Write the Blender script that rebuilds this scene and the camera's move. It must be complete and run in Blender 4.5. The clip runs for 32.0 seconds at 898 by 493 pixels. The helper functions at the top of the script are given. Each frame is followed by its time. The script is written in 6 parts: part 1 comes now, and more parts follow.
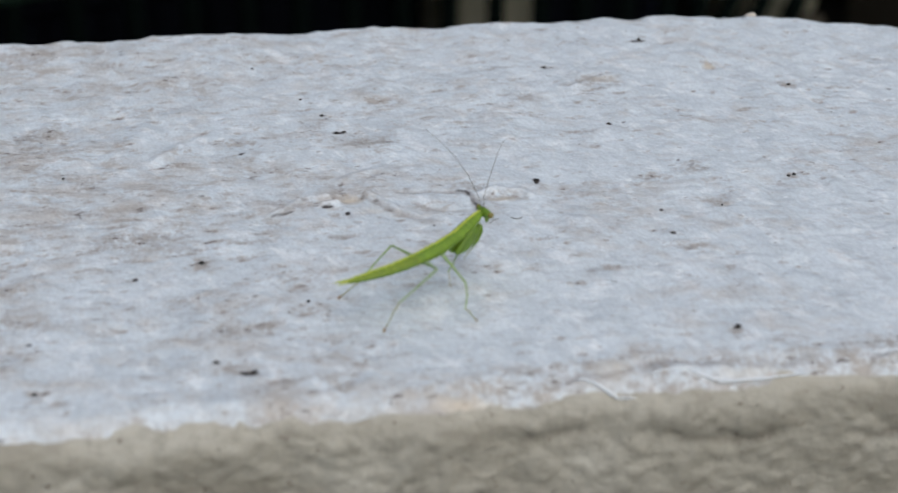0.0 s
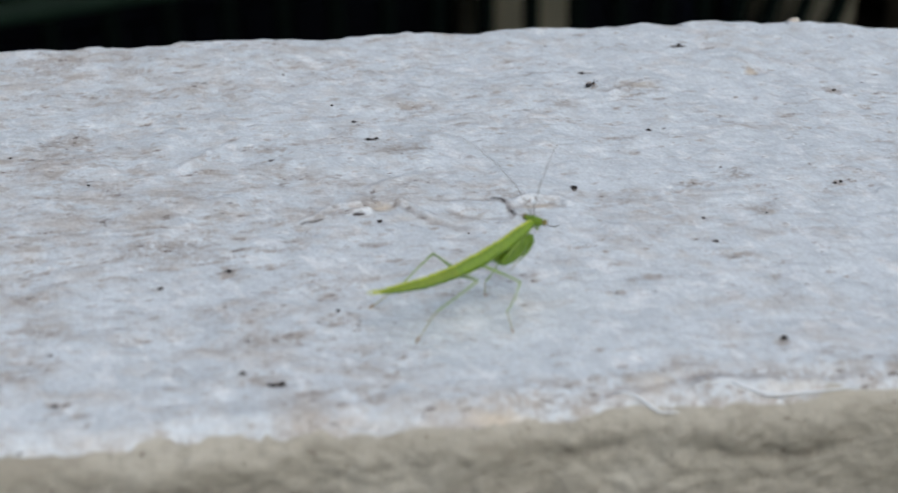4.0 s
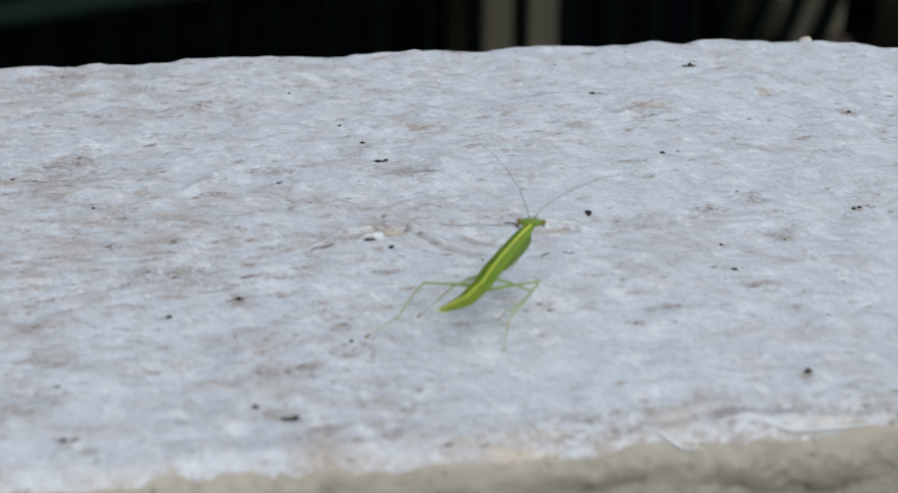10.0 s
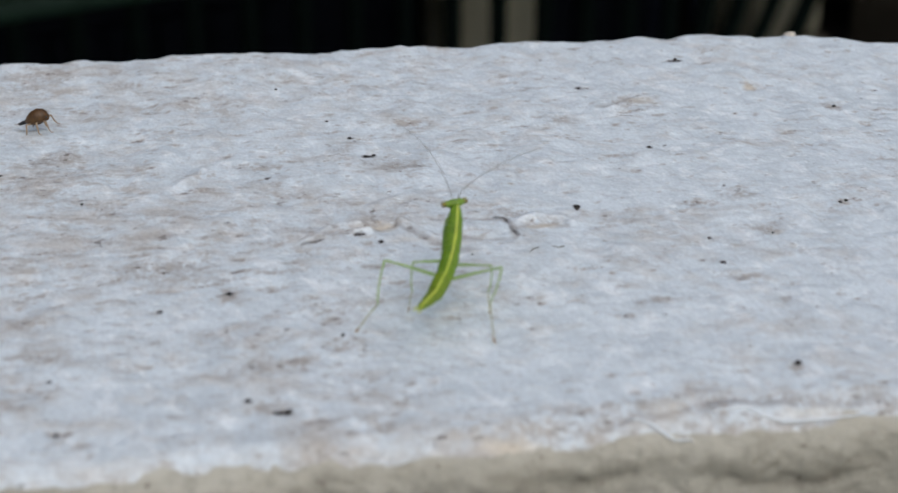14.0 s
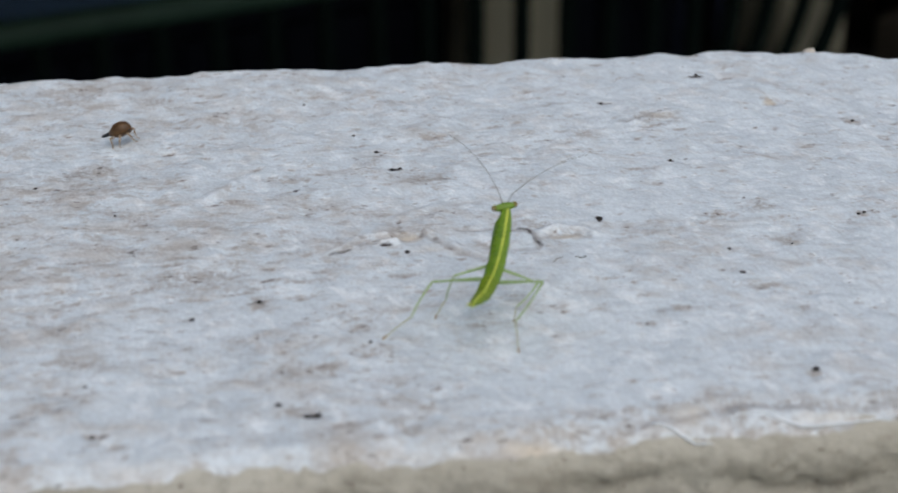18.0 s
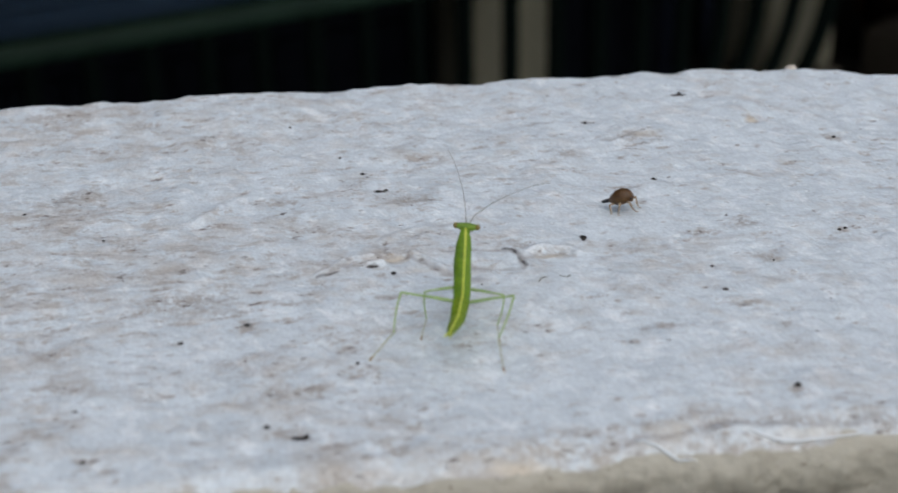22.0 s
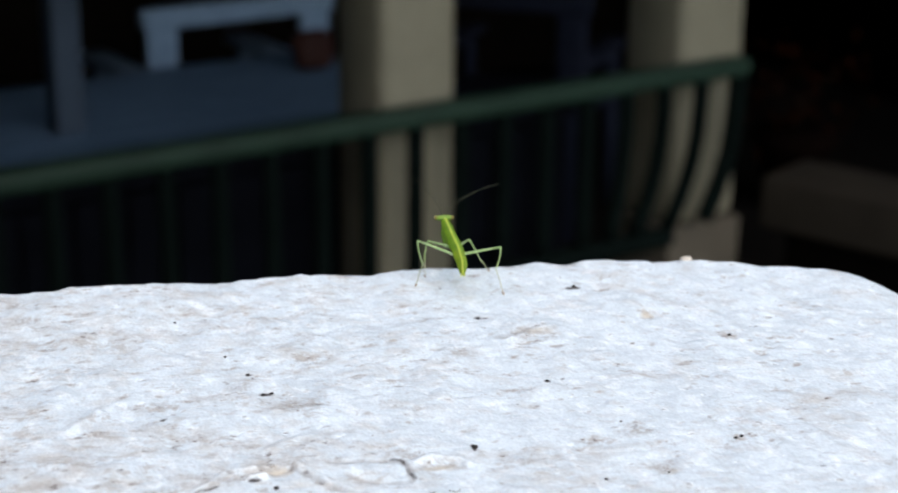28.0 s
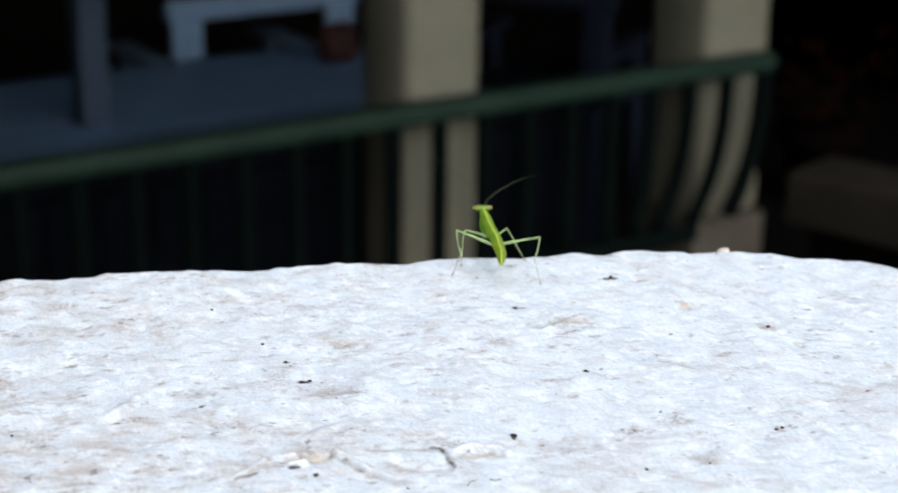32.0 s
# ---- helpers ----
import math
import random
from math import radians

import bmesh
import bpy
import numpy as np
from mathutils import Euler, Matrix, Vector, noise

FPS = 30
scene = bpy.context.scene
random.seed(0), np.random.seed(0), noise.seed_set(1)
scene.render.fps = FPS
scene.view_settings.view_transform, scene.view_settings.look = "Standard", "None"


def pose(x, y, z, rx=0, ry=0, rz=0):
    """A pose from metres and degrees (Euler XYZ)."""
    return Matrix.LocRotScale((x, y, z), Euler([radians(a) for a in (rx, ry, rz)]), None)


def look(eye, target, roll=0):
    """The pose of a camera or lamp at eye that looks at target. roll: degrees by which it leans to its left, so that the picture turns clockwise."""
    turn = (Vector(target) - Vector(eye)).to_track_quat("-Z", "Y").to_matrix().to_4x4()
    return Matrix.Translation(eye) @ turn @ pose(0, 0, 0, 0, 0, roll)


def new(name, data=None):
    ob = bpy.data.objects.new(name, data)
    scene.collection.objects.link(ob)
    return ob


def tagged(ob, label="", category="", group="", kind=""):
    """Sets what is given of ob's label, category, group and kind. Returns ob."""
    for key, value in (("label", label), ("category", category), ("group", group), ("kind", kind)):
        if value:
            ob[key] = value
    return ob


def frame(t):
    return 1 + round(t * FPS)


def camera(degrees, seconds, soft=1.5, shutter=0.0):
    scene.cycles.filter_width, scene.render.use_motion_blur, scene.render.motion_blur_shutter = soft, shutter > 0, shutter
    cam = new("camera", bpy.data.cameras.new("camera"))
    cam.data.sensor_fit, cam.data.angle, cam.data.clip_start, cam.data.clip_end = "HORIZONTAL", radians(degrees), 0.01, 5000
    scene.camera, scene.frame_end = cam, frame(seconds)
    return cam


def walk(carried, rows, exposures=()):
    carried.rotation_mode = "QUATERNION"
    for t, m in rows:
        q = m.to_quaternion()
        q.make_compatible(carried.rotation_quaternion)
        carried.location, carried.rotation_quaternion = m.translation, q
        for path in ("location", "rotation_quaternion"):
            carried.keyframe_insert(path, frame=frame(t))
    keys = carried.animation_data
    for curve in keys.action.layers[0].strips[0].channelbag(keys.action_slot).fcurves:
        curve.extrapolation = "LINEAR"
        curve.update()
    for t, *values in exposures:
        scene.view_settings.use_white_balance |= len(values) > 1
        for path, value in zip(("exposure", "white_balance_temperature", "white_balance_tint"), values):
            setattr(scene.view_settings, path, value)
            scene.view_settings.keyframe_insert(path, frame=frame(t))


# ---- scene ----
HFOV = 30.0
cam = camera(HFOV, 32.0, soft=1.6, shutter=0.5)
cam.data.dof.use_dof = True
cam.data.dof.focus_distance = 0.214
cam.data.dof.aperture_fstop = 35.0

# seconds, eye in metres, then yaw, pitch and roll in degrees
PATH = (
    (0, 0.0206, -0.1890, 0.0827, 9.48, -25.81, 0.07),
    (0.5, 0.0209, -0.1886, 0.0830, 9.68, -25.95, 0.06),
    (1, 0.0206, -0.1888, 0.0828, 10.11, -25.96, -0.16),
    (1.5, 0.0214, -0.1883, 0.0817, 9.86, -25.95, -0.08),
    (2, 0.0216, -0.1876, 0.0815, 9.75, -25.40, -0.07),
    (2.5, 0.0208, -0.1870, 0.0799, 10.30, -25.24, -0.28),
    (3, 0.0193, -0.1855, 0.0790, 10.95, -25.49, -0.55),
    (3.5, 0.0190, -0.1842, 0.0787, 11.03, -25.43, -0.57),
    (4, 0.0198, -0.1840, 0.0794, 10.81, -25.28, -0.40),
    (4.5, 0.0215, -0.1846, 0.0793, 10.08, -25.26, 0.03),
    (6.5, 0.0190, -0.1839, 0.0790, 9.63, -25.45, 0.32),
    (7, 0.0184, -0.1831, 0.0792, 9.85, -25.52, 0.23),
    (7.5, 0.0184, -0.1828, 0.0792, 9.74, -25.49, 0.27),
    (8, 0.0187, -0.1824, 0.0792, 9.67, -25.58, 0.30),
    (8.5, 0.0183, -0.1821, 0.0791, 9.93, -25.54, 0.16),
    (9, 0.0169, -0.1817, 0.0792, 10.13, -25.41, 0.13),
    (9.5, 0.0159, -0.1811, 0.0791, 10.56, -25.41, -0.01),
    (10, 0.0162, -0.1802, 0.0801, 10.35, -25.14, 0.02),
    (10.5, 0.0174, -0.1813, 0.0798, 9.69, -25.14, 0.37),
    (11, 0.0177, -0.1825, 0.0806, 9.14, -24.70, 0.60),
    (11.5, 0.0161, -0.1838, 0.0807, 9.31, -24.45, 0.42),
    (12, 0.0148, -0.1842, 0.0801, 9.61, -24.52, 0.29),
    (12.5, 0.0156, -0.1835, 0.0797, 9.57, -24.41, 0.20),
    (13, 0.0170, -0.1821, 0.0789, 9.24, -24.59, 0.33),
    (13.5, 0.0155, -0.1814, 0.0790, 9.44, -25.06, 0.23),
    (14, 0.0150, -0.1810, 0.0798, 9.51, -25.17, 0.13),
    (14.5, 0.0157, -0.1815, 0.0802, 9.54, -25.15, 0.19),
    (16.5, 0.0166, -0.1864, 0.0810, 9.93, -24.05, -0.06),
    (17, 0.0165, -0.1864, 0.0808, 10.19, -24.04, -0.26),
    (17.5, 0.0158, -0.1859, 0.0807, 10.30, -24.07, -0.25),
    (18, 0.0155, -0.1852, 0.0803, 10.38, -24.42, -0.21),
    (18.5, 0.0154, -0.1849, 0.0801, 10.25, -24.50, -0.20),
    (19, 0.0164, -0.1843, 0.0805, 9.89, -24.56, -0.13),
    (19.5, 0.0163, -0.1847, 0.0809, 9.81, -24.43, -0.36),
    (20, 0.0163, -0.1847, 0.0810, 9.89, -24.20, -0.56),
    (20.5, 0.0161, -0.1846, 0.0808, 9.97, -24.20, -0.66),
    (21, 0.0161, -0.1852, 0.0811, 10.16, -24.19, -0.80),
    (21.5, 0.0163, -0.1860, 0.0810, 10.05, -24.07, -0.80),
    (22, 0.0165, -0.1866, 0.0817, 10.07, -23.90, -0.80),
    (22.5, 0.0166, -0.1862, 0.0807, 9.91, -23.89, -0.66),
    (23, 0.0150, -0.1856, 0.0806, 10.39, -23.94, -0.83),
    (23.5, 0.0152, -0.1851, 0.0804, 10.25, -24.07, -0.76),
    (24, 0.0153, -0.1850, 0.0800, 10.25, -24.36, -0.84),
    (24.5, 0.0151, -0.1856, 0.0809, 10.32, -24.25, -0.73),
    (25, 0.0147, -0.1856, 0.0809, 10.37, -24.24, -0.53),
    (25.5, 0.0157, -0.1841, 0.0816, 10.27, -23.91, -0.48),
    (25.6, 0.0159, -0.1834, 0.0825, 10.12, -23.55, -0.49),
    (25.8, 0.0161, -0.1829, 0.0833, 9.97, -23.22, -0.50),
    (26, 0.0167, -0.1808, 0.0860, 9.48, -22.09, -0.54),
    (26.5, 0.0194, -0.1799, 0.0881, 8.18, -18.15, -0.35),
    (28.5, 0.0169, -0.1777, 0.0864, 6.47, -19.37, 0.68),
    (29, 0.0172, -0.1789, 0.0871, 6.70, -19.50, 0.66),
    (29.5, 0.0173, -0.1802, 0.0877, 7.00, -19.52, 0.70),
    (30, 0.0166, -0.1810, 0.0865, 7.19, -19.18, 0.75),
    (30.5, 0.0164, -0.1805, 0.0866, 7.34, -19.06, 0.79),
    (31, 0.0152, -0.1799, 0.0855, 7.38, -19.03, 0.84),
    (31.5, 0.0146, -0.1789, 0.0856, 7.39, -19.07, 0.87),
    (32, 0.0151, -0.1779, 0.0858, 7.40, -19.28, 0.78),
)


def carried_pose(x, y, z, yaw, pitch, roll):
    return pose(x, y, z, 90 + pitch, 0, yaw) @ pose(0, 0, 0, 0, 0, roll)


walk(cam, [(t, carried_pose(*row)) for t, *row in PATH],
     exposures=[(0, -0.01), (16.0, -0.01), (17.0, -0.04), (25.0, -0.07), (25.8, -0.10), (26.2, -0.06), (26.6, 0.05), (28.5, 0.78), (32, 0.78)])

# ---- light ----
world = bpy.data.worlds.new("sky")
scene.world = world
world.use_nodes = True
wn = world.node_tree.nodes
sky = wn.new("ShaderNodeTexSky")
sky.sky_type = "NISHITA"
sky.sun_disc = False
sky.sun_elevation, sky.sun_rotation = radians(56), radians(143)
sky.air_density, sky.dust_density = 1.2, 3.0
wn["Background"].inputs["Strength"].default_value = 0.103
world.node_tree.links.new(sky.outputs[0], wn["Background"].inputs["Color"])

sun = new("sun", bpy.data.lights.new("sun", "SUN"))
sun.data.energy, sun.data.angle, sun.data.color = 1.15, radians(100), (1.0, 0.97, 0.92)
sun.matrix_world = look((0.9, -1.2, 2.2), (0, 0, 0))


# ---- materials ----
def material(name, base, rough=0.6, metal=0.0, spec=0.5):
    m = bpy.data.materials.new(name)
    m.use_nodes = True
    b = m.node_tree.nodes["Principled BSDF"]
    b.inputs["Base Color"].default_value = (*base, 1)
    b.inputs["Roughness"].default_value = rough
    b.inputs["Metallic"].default_value = metal
    b.inputs["Specular IOR Level"].default_value = spec
    return m


def link(m, a, b):
    m.node_tree.links.new(a, b)


def node(m, kind, **values):
    n = m.node_tree.nodes.new(kind)
    for key, value in values.items():
        n.inputs[key].default_value = value
    return n


def coords(m, scale=(1, 1, 1)):
    tc, mp = node(m, "ShaderNodeTexCoord"), node(m, "ShaderNodeMapping")
    mp.inputs["Scale"].default_value = scale
    link(m, tc.outputs["Object"], mp.inputs["Vector"])
    return mp.outputs["Vector"]


def drawn_out(m, turn, stretch, squeeze=1.0):
    """Coordinates drawn out along a direction of the ledge, as by a brush."""
    tc, mp = node(m, "ShaderNodeTexCoord"), node(m, "ShaderNodeMapping")
    mp.vector_type = "TEXTURE"
    mp.inputs["Rotation"].default_value = (0, 0, radians(turn))
    mp.inputs["Scale"].default_value = (stretch, squeeze, 1)
    link(m, tc.outputs["Object"], mp.inputs["Vector"])
    return mp.outputs["Vector"]


def noise_tex(m, vec, scale, detail=4.0, rough=0.55, distort=0.0):
    n = node(m, "ShaderNodeTexNoise", Scale=scale, Detail=detail, Roughness=rough, Distortion=distort)
    link(m, vec, n.inputs["Vector"])
    return n.outputs["Fac"]


def ramp(m, fac, *stops):
    r = node(m, "ShaderNodeValToRGB")
    e = r.color_ramp.elements
    while len(e) < len(stops):
        e.new(0.5)
    for k, (at, col) in zip(e, stops):
        k.position, k.color = at, (*col, 1) if len(col) == 3 else col
    link(m, fac, r.inputs["Fac"])
    return r.outputs["Color"]


def grey(v):
    return (v, v, v)


def mix(m, fac, a, b, how="MIX"):
    n = m.node_tree.nodes.new("ShaderNodeMix")
    n.data_type, n.blend_type = "RGBA", how
    for value, slot in ((fac, n.inputs[0]), (a, n.inputs[6]), (b, n.inputs[7])):
        if isinstance(value, (int, float)):
            slot.default_value = value
        elif isinstance(value, tuple):
            slot.default_value = (*value, 1)
        else:
            link(m, value, slot)
    return n.outputs[2]


def maths(m, how, a, b=0.0):
    n = m.node_tree.nodes.new("ShaderNodeMath")
    n.operation = how
    for value, slot in ((a, n.inputs[0]), (b, n.inputs[1])):
        if isinstance(value, (int, float)):
            slot.default_value = value
        else:
            link(m, value, slot)
    return n.outputs[0]


def attribute(m, name):
    n = m.node_tree.nodes.new("ShaderNodeAttribute")
    n.attribute_name = name
    return n.outputs["Fac"]


def bump(m, height, strength, distance):
    n = node(m, "ShaderNodeBump", Strength=strength, Distance=distance)
    link(m, height, n.inputs["Height"])
    link(m, n.outputs["Normal"], m.node_tree.nodes["Principled BSDF"].inputs["Normal"])


def base_of(m):
    return m.node_tree.nodes["Principled BSDF"].inputs["Base Color"]


def mottled(name, dark, light, scale, rough=0.6, detail=5.0, bumped=0.0, distance=0.01, spec=0.5):
    """A plain surface with variation at two scales."""
    m = material(name, light, rough, spec=spec)
    vec = coords(m)
    broad = noise_tex(m, vec, scale, detail)
    fine = noise_tex(m, vec, scale * 7, 3)
    both = maths(m, "ADD", maths(m, "MULTIPLY", broad, 0.7), maths(m, "MULTIPLY", fine, 0.3))
    link(m, ramp(m, both, (0.35, dark), (0.65, light)), base_of(m))
    if bumped:
        bump(m, both, bumped, distance)
    return m


def ledge_paint():
    """White masonry paint gone grey-blue, with brown dirt, and hollows browned and ridges whitened to show relief,
    over cream render at the sides.
    """
    m = material("weathered_paint", (0.75, 0.78, 0.78), 0.62)
    vec, streak, drawn = drawn_out(m, 90, 1.7), drawn_out(m, -68, 1.9), drawn_out(m, 8, 1.7)
    level, swept = drawn_out(m, -8, 1.45), drawn_out(m, -14, 1.8)
    a = noise_tex(m, level, 280, 5, 0.6, 0.3)
    b = noise_tex(m, swept, 620, 4, 0.6, 0.4)
    c = noise_tex(m, vec, 1700, 3, 0.6)
    patch = noise_tex(m, drawn, 55, 5, 0.62, 0.4)
    white = ramp(m, noise_tex(m, vec, 210, 5, 0.62, 0.4), (0.36, (0.635, 0.70, 0.735)), (0.62, (0.745, 0.815, 0.85)))
    white = mix(m, ramp(m, noise_tex(m, streak, 380, 5, 0.62, 0.5), (0.53, grey(0)), (0.67, grey(0.85))), white, (0.87, 0.915, 0.93))
    white = mix(m, ramp(m, noise_tex(m, streak, 430, 4, 0.62, 0.5), (0.56, grey(0)), (0.70, grey(0.5))), white, (0.55, 0.585, 0.605))
    white = mix(m, ramp(m, noise_tex(m, swept, 800, 3, 0.6, 0.5), (0.60, grey(0)), (0.70, grey(0.45))), white, (0.49, 0.49, 0.485))
    white = mix(m, ramp(m, noise_tex(m, level, 700, 3, 0.6, 0.5), (0.62, grey(0)), (0.70, grey(0.8))), white, (0.90, 0.945, 0.955))
    tan = mix(m, noise_tex(m, vec, 800, 4, 0.65), (0.46, 0.42, 0.37), (0.63, 0.60, 0.555))
    place = node(m, "ShaderNodeSeparateXYZ")
    link(m, coords(m), place.inputs[0])
    dirtier = maths(m, "MULTIPLY", place.outputs[0], -0.55)
    worn = maths(m, "ADD", maths(m, "ADD", maths(m, "MULTIPLY", a, 0.6), maths(m, "MULTIPLY", patch, 0.4)), dirtier)
    top = mix(m, ramp(m, worn, (0.495, grey(0)), (0.57, grey(0.30)), (0.67, grey(0.7))), white, tan)
    broken = maths(m, "ADD", maths(m, "MULTIPLY", noise_tex(m, level, 620, 5, 0.75), 0.6), maths(m, "MULTIPLY", noise_tex(m, vec, 1500, 3, 0.6), 0.4))
    grime_and_shade = maths(m, "MULTIPLY", attribute(m, "grime_and_shade"), ramp(m, broken, (0.40, grey(0.12)), (0.56, grey(1))))
    brown = mix(m, noise_tex(m, vec, 1100, 3, 0.6), (0.25, 0.21, 0.175), (0.53, 0.49, 0.445))
    top = mix(m, ramp(m, grime_and_shade, (0.05, grey(0)), (0.6, grey(0.85))), top, brown)
    scuffs = maths(m, "ADD", maths(m, "ADD", maths(m, "MULTIPLY", noise_tex(m, level, 340, 5, 0.72, 0.4), 0.75), maths(m, "MULTIPLY", patch, 0.25)), dirtier)
    top = mix(m, ramp(m, scuffs, (0.575, grey(0)), (0.64, grey(0.6))), top, (0.45, 0.415, 0.37))
    dirty = maths(m, "ADD", maths(m, "ADD", maths(m, "MULTIPLY", noise_tex(m, drawn, 130, 5, 0.7, 0.5), 0.8), maths(m, "MULTIPLY", patch, 0.2)), dirtier)
    dirty = ramp(m, dirty, (0.555, grey(0)), (0.64, grey(1)))
    top = mix(m, maths(m, "MULTIPLY", dirty, ramp(m, broken, (0.42, grey(0.1)), (0.56, grey(0.62)))), top, (0.43, 0.385, 0.345))
    specks = ramp(m, noise_tex(m, level, 700, 2, 0.45), (0.705, grey(0)), (0.735, grey(1)))
    top = mix(m, maths(m, "MULTIPLY", specks, maths(m, "ADD", 0.35, maths(m, "MULTIPLY", attribute(m, "grime_and_shade"), 0.65))), top, (0.15, 0.12, 0.10))
    dots = ramp(m, noise_tex(m, level, 1050, 2, 0.5), (0.61, grey(0)), (0.68, grey(1)))
    top = mix(m, maths(m, "MULTIPLY", dots, maths(m, "MAXIMUM", maths(m, "MULTIPLY", dirty, 0.8), ramp(m, attribute(m, "grime_and_shade"), (0.22, grey(0)), (0.6, grey(0.85))))), top, (0.13, 0.10, 0.085))
    top = mix(m, ramp(m, maths(m, "MULTIPLY", attribute(m, "fresh_and_lit"), maths(m, "ADD", 0.4, b)), (0.25, grey(0)), (0.8, grey(0.85))), top, (0.89, 0.93, 0.945))
    top = mix(m, ramp(m, maths(m, "MULTIPLY", attribute(m, "beige"), maths(m, "ADD", 0.55, a)), (0.2, grey(0)), (0.9, grey(0.85))), top, (0.66, 0.59, 0.475))
    top = mix(m, ramp(m, maths(m, "MULTIPLY", attribute(m, "seam"), maths(m, "ADD", 0.5, b)), (0.15, grey(0)), (0.9, grey(0.8))), top, (0.33, 0.315, 0.30))
    grain = ramp(m, noise_tex(m, vec, 2300, 3, 0.6), (0.36, grey(0.80)), (0.64, grey(1.0)))
    top = mix(m, 0.6, top, grain, "MULTIPLY")
    cuts = maths(m, "MULTIPLY", attribute(m, "dark"), maths(m, "ADD", 0.5, c))
    top = mix(m, ramp(m, cuts, (0.25, grey(0)), (0.62, grey(1))), top, (0.06, 0.05, 0.045))
    cream = ramp(m, noise_tex(m, coords(m, (0.6, 1, 1.4)), 110, 6, 0.6), (0.34, (0.33, 0.31, 0.25)), (0.52, (0.445, 0.425, 0.355)), (0.7, (0.51, 0.495, 0.425)))
    cream = mix(m, ramp(m, noise_tex(m, coords(m), 420, 5, 0.7), (0.48, grey(0)), (0.62, grey(0.5))), cream, (0.29, 0.27, 0.22))
    cream = mix(m, ramp(m, noise_tex(m, vec, 900, 3), (0.66, grey(0)), (0.74, grey(0.8))), cream, (0.16, 0.13, 0.10))
    cream = mix(m, ramp(m, cuts, (0.2, grey(0)), (0.7, grey(0.85))), cream, (0.12, 0.105, 0.085))
    link(m, mix(m, ramp(m, attribute(m, "coat"), (0.45, grey(0)), (0.56, grey(1))), cream, top), base_of(m))
    brushed = noise_tex(m, streak, 300, 4, 0.6, 0.4)
    height = maths(m, "ADD", maths(m, "ADD", maths(m, "MULTIPLY", a, 0.65), maths(m, "MULTIPLY", brushed, 0.55)), maths(m, "ADD", maths(m, "MULTIPLY", b, 0.38), maths(m, "MULTIPLY", c, 0.06)))
    bump(m, height, 0.6, 0.0010)
    return m


PAINT = ledge_paint()
STONE = mottled("brown_stone", (0.026, 0.022, 0.017), (0.045, 0.038, 0.029), 5.0, 0.9, bumped=0.4, spec=0.15)
TABLE = mottled("slate_blue_paint", (0.085, 0.15, 0.24), (0.13, 0.215, 0.335), 5.0, 0.7, spec=0.15)
# Orange leaf colour sunk towards black, as its corner lies in shade.
DRY_LEAF = mottled("shade_dry_leaf", (0.010, 0.0022, 0.0004), (0.030, 0.0065, 0.001), 40.0, 0.9, spec=0.04)
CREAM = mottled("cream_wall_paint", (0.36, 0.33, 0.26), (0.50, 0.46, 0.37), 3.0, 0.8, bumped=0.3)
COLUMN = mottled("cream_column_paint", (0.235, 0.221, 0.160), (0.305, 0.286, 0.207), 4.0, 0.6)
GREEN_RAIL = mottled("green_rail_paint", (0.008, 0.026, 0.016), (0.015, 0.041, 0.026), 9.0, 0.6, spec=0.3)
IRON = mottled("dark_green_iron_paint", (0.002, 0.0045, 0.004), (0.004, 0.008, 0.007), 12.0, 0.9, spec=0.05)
# Porch shade is put into these two colours: boards and walls near-black.
DECK = mottled("shade_dark_boards", (0.005, 0.0045, 0.0045), (0.010, 0.009, 0.008), 5.0, 0.9, bumped=0.2, spec=0.04)
SHADE_WALL = mottled("shade_dark_brown", (0.007, 0.006, 0.005), (0.014, 0.011, 0.0085), 2.0, 0.9, spec=0.04)
SOIL = mottled("dark_yard_ground", (0.025, 0.023, 0.018), (0.05, 0.045, 0.035), 6.0, 0.95, bumped=0.4, distance=0.02, spec=0.1)
BLUE_GREY = mottled("blue_grey_paint", (0.21, 0.315, 0.46), (0.31, 0.45, 0.62), 6.0, 0.7, spec=0.2)
# Slate paint with the porch shade mixed in, for the second chair.
SLATE_SHADE = mottled("shade_slate_paint", (0.011, 0.014, 0.026), (0.02, 0.026, 0.046), 30.0, 0.9, spec=0.1)
POST_BLUE = mottled("dull_blue_post_paint", (0.05, 0.074, 0.11), (0.074, 0.104, 0.15), 6.0, 0.7, spec=0.2)
# Near-black navy for an added box, standing in for shade behind the railing.
SHADE_NAVY = mottled("shade_navy_boards", (0.003, 0.004, 0.0065), (0.006, 0.0075, 0.012), 8.0, 0.85, spec=0.05)
# Clay taken near-black so the shade of the porch is in its colour.
SHADE_CLAY = mottled("shade_clay", (0.003, 0.0015, 0.001), (0.006, 0.0025, 0.0018), 14.0, 0.9, spec=0.04)
PLINTH = mottled("brown_plinth_paint", (0.085, 0.075, 0.058), (0.13, 0.115, 0.09), 6.0, 0.85, spec=0.15)
RUST = mottled("rust_red_clay", (0.026, 0.005, 0.003), (0.045, 0.009, 0.004), 14.0, 0.8)
GRIT = mottled("black_grit", (0.006, 0.006, 0.006), (0.03, 0.025, 0.02), 900.0, 0.7)


